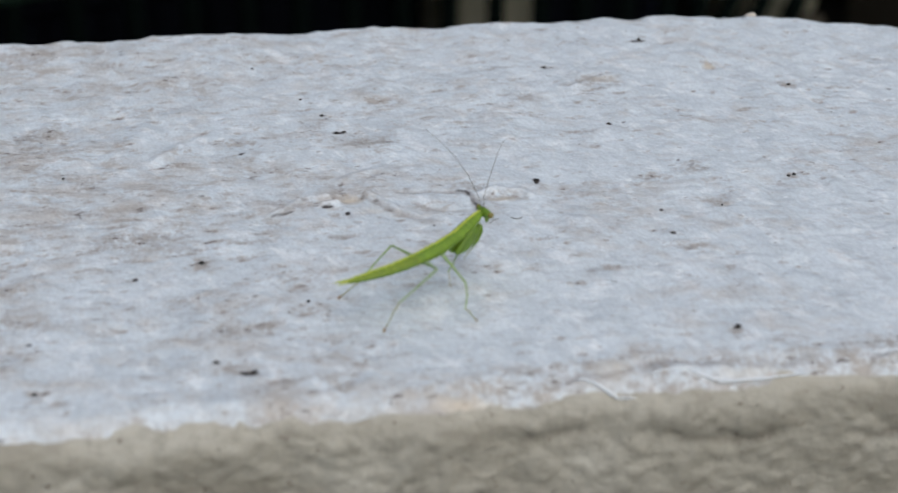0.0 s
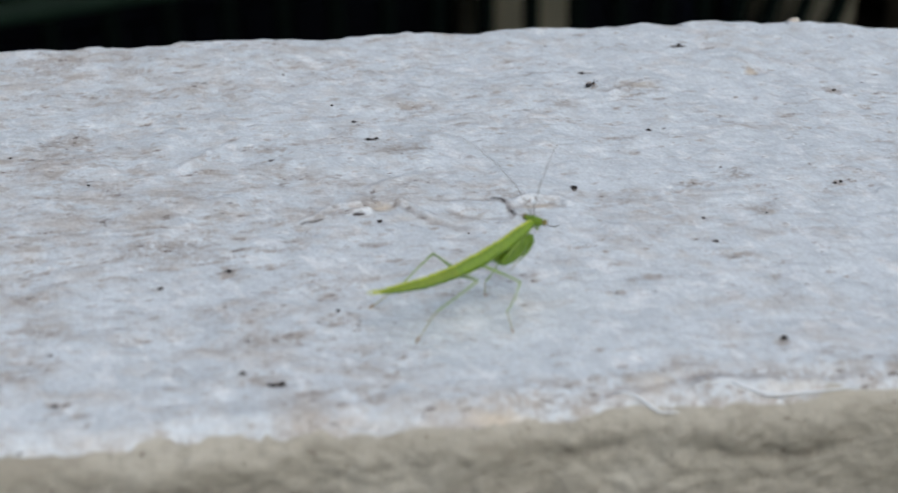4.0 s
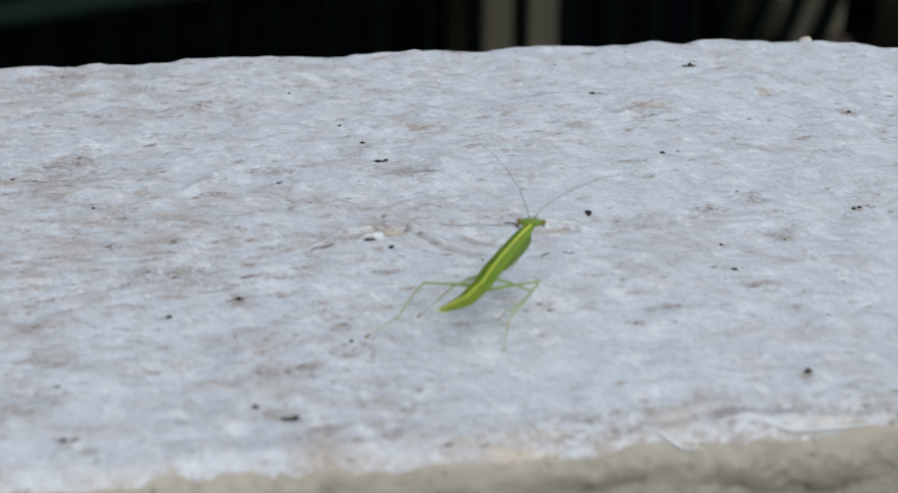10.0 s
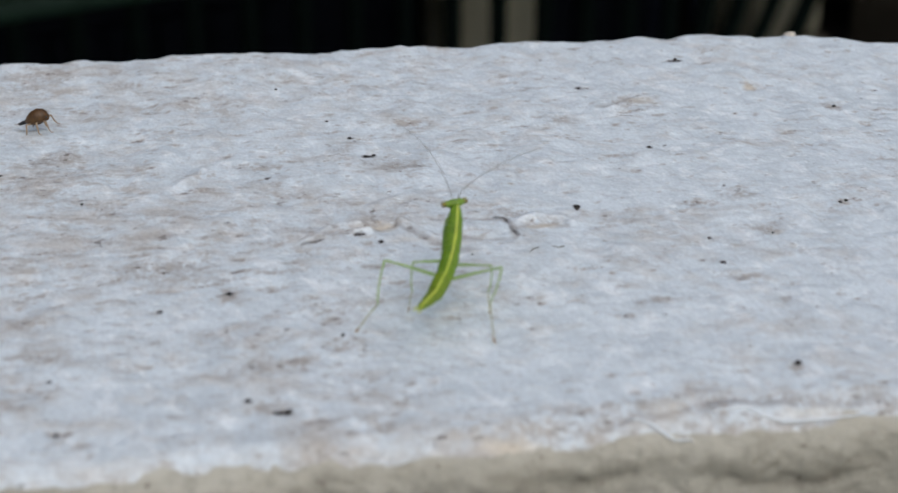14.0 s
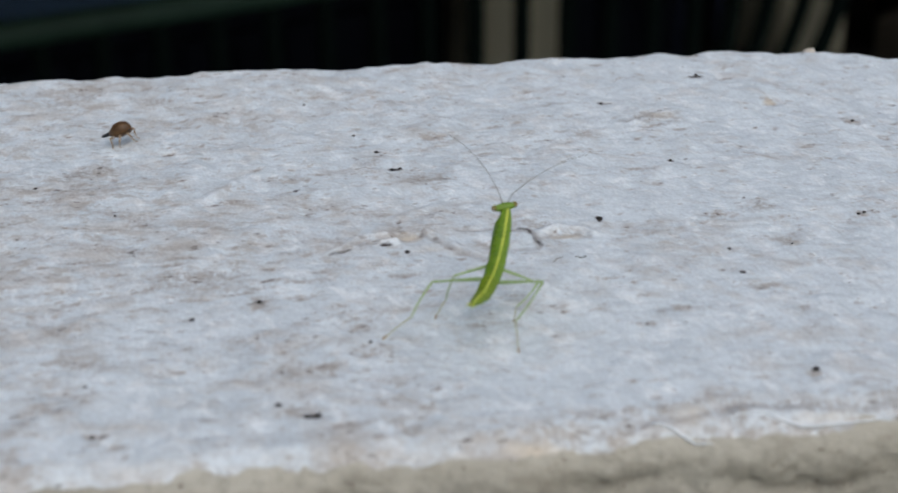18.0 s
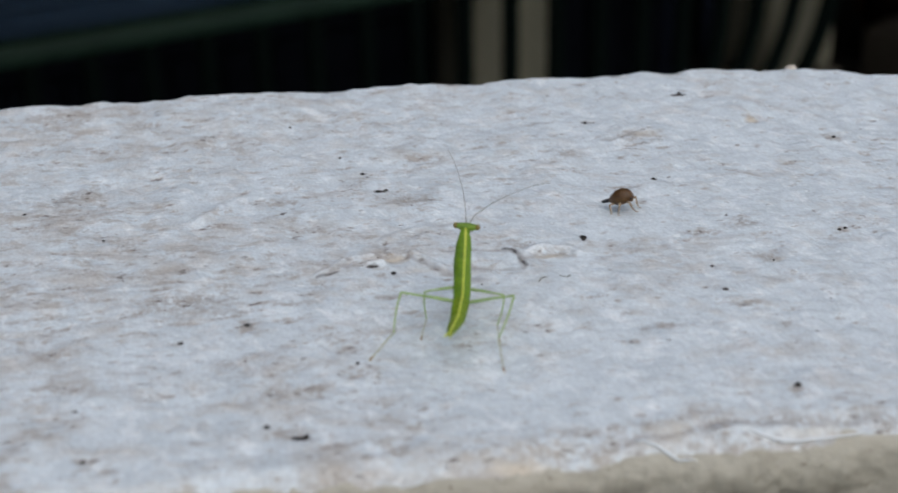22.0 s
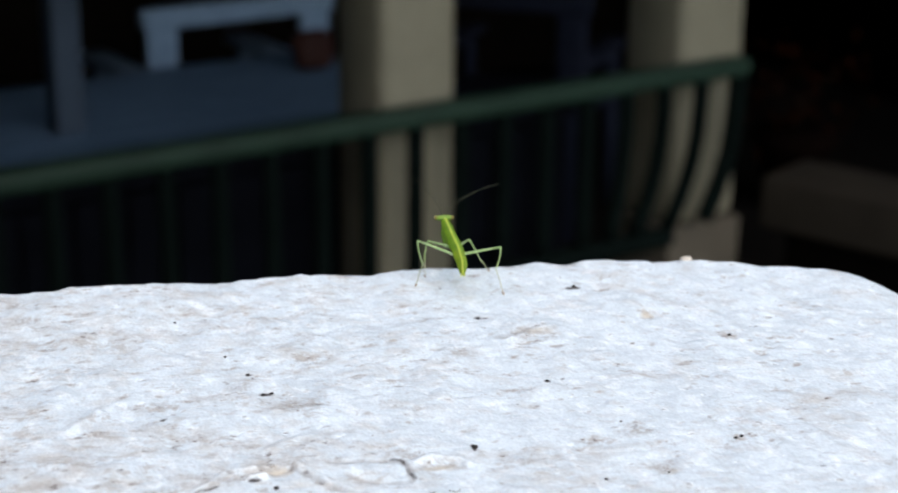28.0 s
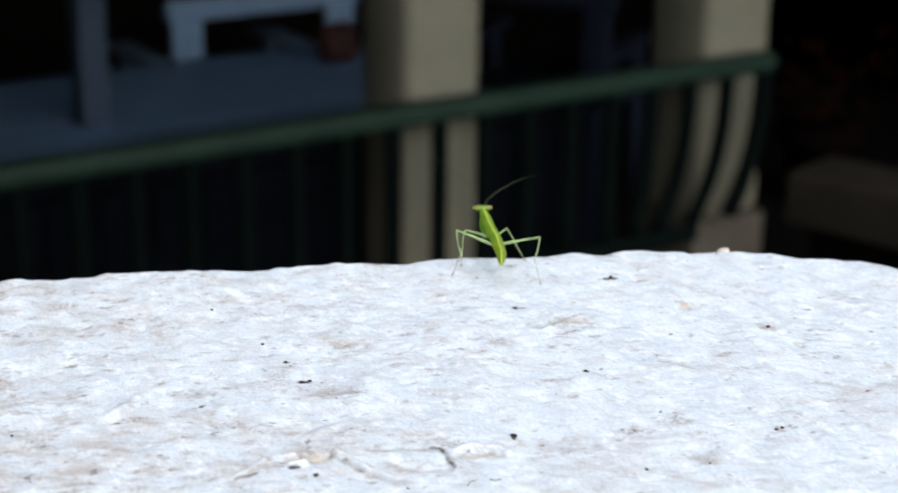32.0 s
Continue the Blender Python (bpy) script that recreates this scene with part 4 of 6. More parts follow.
            a = part(name + "_femur", bm, GREEN_PALE, bug)
            bm = tube_bm([(x * shin, 0, 0.18 * MM * math.sin(math.pi * x)) for x in (-0.01, 0.05, 0.3, 0.6, 0.9, 1.01)], [r * thick * MM for r in (0.6, 0.8, 0.58, 0.54, 0.56, 0.5)], 9)
            b = part(name + "_tibia", bm, GREEN_PALE, bug)
            bm = tube_bm([(0, 0, 0), (0.35 * toe, 0, 0.06 * MM), (0.8 * toe, 0, -0.02 * MM), (0.93 * toe, 0, 0)], [r * thick * MM for r in (0.52, 0.42, 0.36, 0.42)], 8)
            c = part(name + "_tarsus", bm, PALE_SHANK, bug, "pale thin foot segment")
            part("claw", tube_bm([(0.9 * toe, 0, 0), (0.98 * toe, 0, 0.02 * MM), (1.06 * toe, 0.05 * MM, -0.02 * MM), (1.06 * toe + 0.16 * MM, 0.16 * MM, 0.02 * MM)], [r * thick * MM for r in (0.5, 0.95, 0.7, 0.3)], 8), TAN_FOOT, c, "tan hooked foot")
            legs[name, s] = (a, b, c)
    return bug, middle, front, belly, tip, head, feelers, legs


MANTIS, MIDDLE, FRONT, BELLY, TIP, HEAD, FEELERS, LEGS = mantis()


# ---- two small insects ----
def brown_bug():
    MM = 0.00116
    bug = thing("brown_bug", "small round brown bug with a thin black tail", "bug")
    bm = ball_bm((0, 0, 1.75 * MM), (1.42 * MM, 0.95 * MM, 0.88 * MM), 22, 14)
    for v in bm.verts:
        x = v.co.x / MM
        v.co.z += (0.16 * x - 0.10 * x * x) * MM * (1 if v.co.z > 1.75 * MM else 0.4)
        v.co.y *= 1 - 0.12 * max(-x, 0)
        v.co += v.normal * 0.03 * MM * math.sin(9 * x)
    shell = part("shell", bm, BUG_BROWN, bug, "mottled glossy brown shell")
    part("seam", tube_bm([Vector((x, 0, 1.75 + math.sqrt(max(0, 1 - (x / 1.35) ** 2)) * 0.85 + 0.16 * x - 0.10 * x * x)) * MM for x in (-1.15, -0.7, 0, 0.6, 1.1)], [0.04 * MM] * 5, 6), BUG_BLACK, shell)
    part("bug_head", ball_bm((1.06 * MM, 0, 1.5 * MM), (0.38 * MM, 0.5 * MM, 0.38 * MM)), BUG_BROWN, bug)
    part("tail", tube_bm([Vector(p) * MM for p in ((-1.1, 0, 1.5), (-1.7, 0, 1.38), (-2.3, 0, 1.3))], [0.26 * MM, 0.22 * MM, 0.16 * MM], 8), BUG_BLACK, bug, "thin black tail")
    legs = []
    for s in (-1, 1):
        part("bug_eye", ball_bm((1.22 * MM, s * 0.38 * MM, 1.62 * MM), (0.14 * MM,) * 3), BUG_BLACK, bug)
        for x, reach in ((0.85, 0.5), (0.1, 0.05), (-0.6, -0.55)):
            leg = part("leg", tube_bm([Vector(p) * MM for p in ((0, 0, 0), (reach * 0.8, s * 0.55, 0.1), (reach * 1.1, s * 0.75, -0.75), (reach * 1.5, s * 0.85, -1.15), (reach * 1.5 + 0.25, s * 0.9, -1.2))], [r * MM for r in (0.14, 0.12, 0.08, 0.06, 0.05)], 7), BUG_LEG, bug)
            leg.location = Vector((x, s * 0.5, 1.25)) * MM
            legs.append((leg, leg.location.copy(), s))
    return bug, legs


def ant():
    bug = thing("ant", "tiny blackish ant hurrying over the paint", "ant")
    body = part("abdomen", ball_bm((-0.5 * MM, 0, 0.42 * MM), (0.5 * MM, 0.32 * MM, 0.3 * MM), 12, 8), BUG_BLACK, bug)
    part("waist", ball_bm((0.12 * MM, 0, 0.42 * MM), (0.3 * MM, 0.16 * MM, 0.17 * MM), 10, 7), BUG_BLACK, bug)
    part("head", ball_bm((0.6 * MM, 0, 0.45 * MM), (0.27 * MM, 0.24 * MM, 0.2 * MM), 10, 7), BUG_BLACK, bug)
    for s in (-1, 1):
        part("antenna", tube_bm([Vector(p) * MM for p in ((0.75, s * 0.1, 0.55), (1.0, s * 0.3, 0.75), (1.4, s * 0.42, 0.6))], [0.03 * MM] * 3, 5), BUG_BLACK, bug)
        for x, reach in ((0.3, 0.4), (0.12, 0.0), (-0.05, -0.45)):
            part("leg", tube_bm([Vector(p) * MM for p in ((x, s * 0.12, 0.4), (x + reach * 0.5, s * 0.5, 0.6), (x + reach, s * 0.85, 0.0))], [0.05 * MM, 0.04 * MM, 0.025 * MM], 5), BUG_LEG, bug)
    return bug


BUG, BUG_LEGS = brown_bug()
ANT = ant()


# ---- grit and flakes on the ledge ----
def grit():
    rng = random.Random(4)
    for u, v, r in ((0, 0.2, 0.42), (-24.1, -5.8, 0.26), (-48.8, -19.4, 0.24), (-30.7, -27.6, 0.26), (-59.4, -32.4, 0.24), (12.3, -17.4, 0.22), (12.8, -10.8, 0.18), (-26.4, 32.8, 0.3), (-32.2, 46.6, 0.3), (26.5, 49.5, 0.4), (-24.0, 26.7, 0.34), (-22.8, 19.5, 0.4), (-21.7, 19.8, 0.36), (-67.8, 20.4, 0.24), (-57.7, 10.1, 0.26), (12.5, -40.3, 0.4), (9.8, 40.3, 0.3), (13.5, 17.0, 0.34),
                    (-41.6, -16.3, 0.36), (-38.2, -41.6, 0.42), (-37.2, -41.3, 0.36), (-40.9, -39.1, 0.32), (31.2, -3.6, 0.4), (32.0, -3.4, 0.36), (42.2, 27.0, 0.42), (-58.4, -42.2, 0.36), (-14.5, -10.6, 0.2), (20.4, -10.6, 0.24)):
        bm = bmesh.new()
        bmesh.ops.create_icosphere(bm, subdivisions=2, radius=r * 0.66 * MM)
        for w in bm.verts:
            w.co *= 0.75 + 0.5 * rng.random()
            w.co.z *= 0.6
        ob = new("grit", mesh_of("grit", bm, GRIT, False))
        ob.location = on_ledge(u, v, 0.0)
        ob.location.z = ledge_height(ob.location.x, ob.location.y) + r * 0.2 * MM
        tagged(ob, "black crumb of grit stuck on white paint", "grit", "grit crumbs")


grit()


def paint_nub():
    bm = bmesh.new()
    bmesh.ops.create_icosphere(bm, subdivisions=3, radius=1)
    for w in bm.verts:
        w.co *= 1 + 0.25 * noise.noise(w.co * 1.7)
        w.co = Vector((w.co.x * 1.0, w.co.y * 0.8, w.co.z * 0.72)) * MM
    ob = new("paint_lump", mesh_of("paint_lump", bm, mottled("lump_paint", (0.42, 0.36, 0.28), (0.66, 0.62, 0.55), 800, 0.7)))
    ob.location = on_ledge(47.0, 57.4)
    ob.location.z = ledge_height(ob.location.x, ob.location.y) + 0.35 * MM
    tagged(ob, "beige lump of hardened paint at the wall's edge", "paint lump")


paint_nub()


def paint_flakes():
    """Curled strips of loose paint along the front edge, and two fibres stuck on the paint."""
    flake_paint = mottled("loose_white_paint", (0.66, 0.71, 0.73), (0.80, 0.835, 0.85), 700, 0.55, bumped=0.3, distance=0.0004)
    for line in (((-6.4, -47.3, -0.2), (-5.6, -47.6, -0.3), (-4.1, -48.35, -0.66), (-3.3, -49.04, -1.18), (-2.6, -49.45, -1.6), (-0.6, -49.7, -1.92)),
                 ((0.9, -47.5, -0.26), (4.7, -47.13, -0.14), (5.9, -47.94, -0.44), (7.1, -48.6, -0.84), (8.4, -48.95, -1.08), (11.4, -48.9, -1.05), (14.1, -48.85, -1.0), (19.0, -48.6, -0.84)),
                 ((24.5, -47.2, -0.15), (26.0, -47.0, -0.12), (27.4, -47.5, -0.26), (29.0, -47.9, -0.42))):
        keys = np.linspace(0, 1, len(line))
        spine, thick = [], []
        for n in range(49):
            x = n / 48
            u, v, z = (float(np.interp(x, keys, [p[k] for p in line])) for k in (0, 1, 2))
            row = min(int(np.searchsorted(FIELD["u"], u)), len(FIELD["u"]) - 1)
            k = int(np.argmin((FIELD["v"][row] - v) ** 2 + (FIELD["z"][row] - z) ** 2))
            spine.append(Vector((u, float(FIELD["v"][row][k]) - 0.04, float(FIELD["z"][row][k]) + 0.06)) * MM)
            thick.append((0.05 + 0.17 * math.sin(math.pi * x) ** 0.7 * (1 + 0.35 * noise.noise((x * 9, 2, u)))) * MM)
        spine = [(spine[max(n - 1, 0)] + spine[n] * 2 + spine[min(n + 1, 48)]) / 4 for n in range(49)]
        part("paint_flake", tube_bm(spine, thick, 9, 0.85), flake_paint, LEDGE, "curled strip of loose white paint")
    for line in (((-8.3, -11.8), (-7.5, -10.5), (-6.4, -10.2), (-5.9, -10.9)), ((-5.4, -10.7), (-4.8, -11.2), (-4.1, -10.9))):
        ob = new("fibre", mesh_of("fibre", tube_bm([Vector((u, v, 0.28)) * MM for u, v in line], [0.045 * MM] * len(line), 6), FEELER))
        ob.matrix_basis = pose(0, 0, ledge_height(*on_ledge(*line[1])[:2]) - 0.2 * MM, 0, 0, LEDGE_TURN)
        tagged(ob, "short dark plant fibre stuck on the paint", "fibre", "fibres")


paint_flakes()

# ---- what moves ----
# seconds, then neck, waist, hip and tail of the mantis, in millimetres of the world
BODY = (
    (0, -3.3, -25.3, 6.8, -6.8, -31.6, 5.3, -8.3, -33.6, 5.1, -15.4, -40.3, 4.7),
    (0.5, -1.8, -27.7, 6.5, -6.0, -33.7, 5.3, -7.8, -35.3, 4.9, -16.4, -39.8, 3.0),
    (1, -1.2, -24.2, 6.0, -5.3, -30.2, 4.9, -7.0, -32.0, 4.7, -15.0, -37.7, 4.7),
    (1.5, -0.4, -26.2, 7.1, -5.3, -31.3, 4.9, -7.1, -32.9, 4.5, -14.9, -38.9, 4.5),
    (2, -4.7, -28.4, 5.2, -7.3, -35.3, 5.4, -9.0, -37.0, 4.9, -17.5, -41.9, 3.6),
    (2.5, -3.2, -28.2, 5.9, -7.3, -34.3, 5.1, -9.0, -36.0, 4.7, -16.8, -41.9, 3.7),
    (3, -1.1, -25.5, 6.8, -5.3, -31.5, 5.7, -6.9, -33.2, 5.3, -15.0, -39.0, 5.3),
    (3.5, -0.1, -24.5, 6.9, -5.0, -29.8, 5.3, -6.7, -31.5, 5.0, -14.5, -37.5, 5.0),
    (4, -1.4, -27.3, 7.5, -6.0, -32.8, 5.5, -7.7, -34.4, 5.0, -15.1, -40.9, 4.9),
    (4.5, -5.9, -26.8, 8.5, -8.0, -33.6, 6.5, -9.5, -35.4, 6.0, -15.7, -43.0, 5.0),
    (6.5, -10.9, -21.9, 6.4, -10.6, -29.0, 4.4, -12.2, -30.7, 3.5, -17.8, -38.6, 2.0),
    (7, -10.0, -22.7, 6.9, -10.6, -29.9, 5.1, -11.8, -31.9, 4.4, -16.4, -40.6, 3.8),
    (7.5, -6.2, -22.1, 7.3, -8.9, -28.6, 5.1, -9.4, -30.9, 4.6, -12.3, -40.3, 5.5),
    (8, -5.2, -21.7, 7.0, -7.7, -28.3, 4.8, -8.5, -30.5, 4.3, -11.5, -39.9, 5.5),
    (8.5, -14.9, -22.3, 7.8, -12.5, -28.6, 5.0, -12.4, -31.0, 4.4, -12.4, -40.9, 4.3),
    (9, -17.8, -23.2, 7.6, -14.4, -29.1, 4.8, -13.9, -31.4, 4.3, -12.4, -41.2, 4.0),
    (9.5, -9.8, -21.0, 8.6, -10.2, -27.7, 5.5, -10.4, -30.1, 5.0, -11.0, -39.9, 5.5),
    (10, -4.0, -21.5, 7.6, -7.3, -27.5, 4.8, -7.8, -29.9, 4.5, -10.5, -39.3, 5.9),
    (10.5, -3.9, -21.4, 7.5, -7.2, -27.5, 4.7, -7.8, -29.8, 4.4, -10.7, -39.1, 5.6),
    (11, -15.5, -22.5, 9.2, -13.5, -28.7, 5.7, -13.2, -31.0, 5.1, -12.7, -40.8, 5.3),
    (11.5, -18.5, -23.4, 8.3, -15.2, -29.1, 5.0, -14.5, -31.3, 4.4, -12.6, -41.0, 4.7),
    (12, -18.1, -23.3, 8.6, -14.9, -29.0, 5.2, -14.3, -31.3, 4.6, -12.6, -41.0, 4.5),
    (12.5, -6.7, -20.6, 8.2, -8.5, -27.1, 5.2, -8.8, -29.5, 4.7, -10.5, -39.2, 5.5),
    (13, -4.2, -21.1, 7.5, -7.2, -27.2, 4.6, -7.9, -29.4, 4.1, -10.3, -38.9, 5.6),
    (13.5, -3.9, -19.6, 7.1, -6.7, -25.8, 4.2, -7.4, -28.0, 3.8, -10.0, -37.5, 5.3),
    (14, -11.2, -19.7, 7.8, -10.8, -26.4, 4.7, -10.9, -28.8, 4.1, -12.0, -38.6, 4.8),
    (14.5, -15.8, -21.0, 8.4, -13.3, -26.8, 4.6, -12.9, -29.1, 4.0, -12.2, -39.0, 3.7),
    (16.5, -18.6, -22.4, 8.5, -14.7, -27.1, 4.4, -13.8, -29.2, 3.7, -11.8, -38.9, 2.8),
    (17, -18.7, -22.5, 8.5, -14.6, -27.2, 4.6, -13.7, -29.3, 3.9, -11.5, -38.9, 2.9),
    (17.5, -14.7, -20.3, 9.1, -12.4, -26.1, 5.2, -11.8, -28.3, 4.5, -10.7, -38.2, 4.5),
    (18, -8.4, -19.8, 8.8, -8.5, -26.4, 5.4, -8.6, -28.7, 4.9, -9.3, -38.5, 6.2),
    (19, -7.3, -20.0, 9.0, -7.8, -26.6, 5.7, -8.1, -29.0, 5.3, -9.3, -38.7, 6.5),
    (20, -10.0, -17.4, 7.8, -9.7, -23.9, 4.3, -9.6, -26.3, 3.8, -10.3, -36.1, 4.7),
    (21, -11.1, -17.0, 8.1, -10.7, -23.6, 4.8, -10.6, -26.0, 4.3, -10.4, -35.9, 4.5),
    (22, -11.5, -18.6, 8.2, -10.8, -25.0, 4.6, -10.5, -27.3, 4.0, -10.3, -37.2, 4.4),
    (23, -11.6, -17.9, 8.2, -11.0, -24.6, 5.2, -10.8, -26.9, 4.6, -10.4, -36.8, 3.9),
    (24, -11.5, -19.6, 8.4, -10.9, -26.0, 4.9, -10.7, -28.3, 4.2, -10.2, -38.2, 4.1),
    (24.8, -11.5, -19.0, 8.0, -10.8, -25.4, 4.3, -10.7, -27.7, 3.6, -10.2, -37.6, 3.7),
    (25, -11.3, -15.8, 6.1, -10.8, -23.0, 4.5, -10.8, -25.4, 4.1, -10.3, -35.3, 4.9),
    (25.1, -8.8, -10.7, 4.1, -8.5, -18.1, 4.5, -8.7, -20.5, 4.3, -8.9, -30.3, 5.8),
    (25.2, -4.5, -2.8, 3.8, -5.3, -10.1, 3.9, -5.5, -12.5, 3.9, -6.4, -22.3, 5.0),
    (25.3, -3.0, 9.4, 5.4, -3.8, 2.1, 4.6, -4.0, -0.3, 4.3, -4.8, -10.2, 4.5),
    (25.4, -3.5, 23.3, 6.6, -3.8, 16.1, 4.9, -3.8, 13.7, 4.4, -3.5, 3.8, 4.5),
    (25.5, -5.9, 37.1, 5.4, -5.4, 29.7, 4.7, -5.4, 27.3, 4.3, -4.5, 17.5, 4.8),
    (25.6, -8.6, 47.8, 6.2, -7.9, 40.6, 4.9, -7.7, 38.2, 4.4, -6.7, 28.4, 4.3),
    (25.7, -10.6, 58.7, 8.0, -10.1, 51.5, 6.5, -10.0, 49.1, 6.0, -8.8, 39.4, 4.5),
    (25.8, -12.1, 65.1, 6.5, -10.0, 58.2, 5.2, -9.2, 55.9, 4.8, -7.2, 46.3, 4.3),
    (26, -11.2, 65.8, 6.7, -9.0, 58.9, 5.2, -8.2, 56.6, 4.8, -6.1, 47.0, 4.2),
    (26.5, -11.2, 65.2, 6.6, -9.0, 58.3, 5.2, -8.2, 56.0, 4.8, -6.3, 46.3, 4.5),
    (28.5, -11.6, 64.9, 6.4, -9.2, 58.0, 5.0, -8.4, 55.8, 4.6, -6.6, 46.0, 4.3),
    (30, -11.3, 64.7, 6.6, -9.1, 57.8, 5.2, -8.3, 55.5, 4.8, -6.5, 45.8, 4.5),
    (32, -11.3, 65.0, 6.3, -9.0, 58.1, 5.0, -8.1, 55.8, 4.6, -6.4, 46.1, 4.4),
)
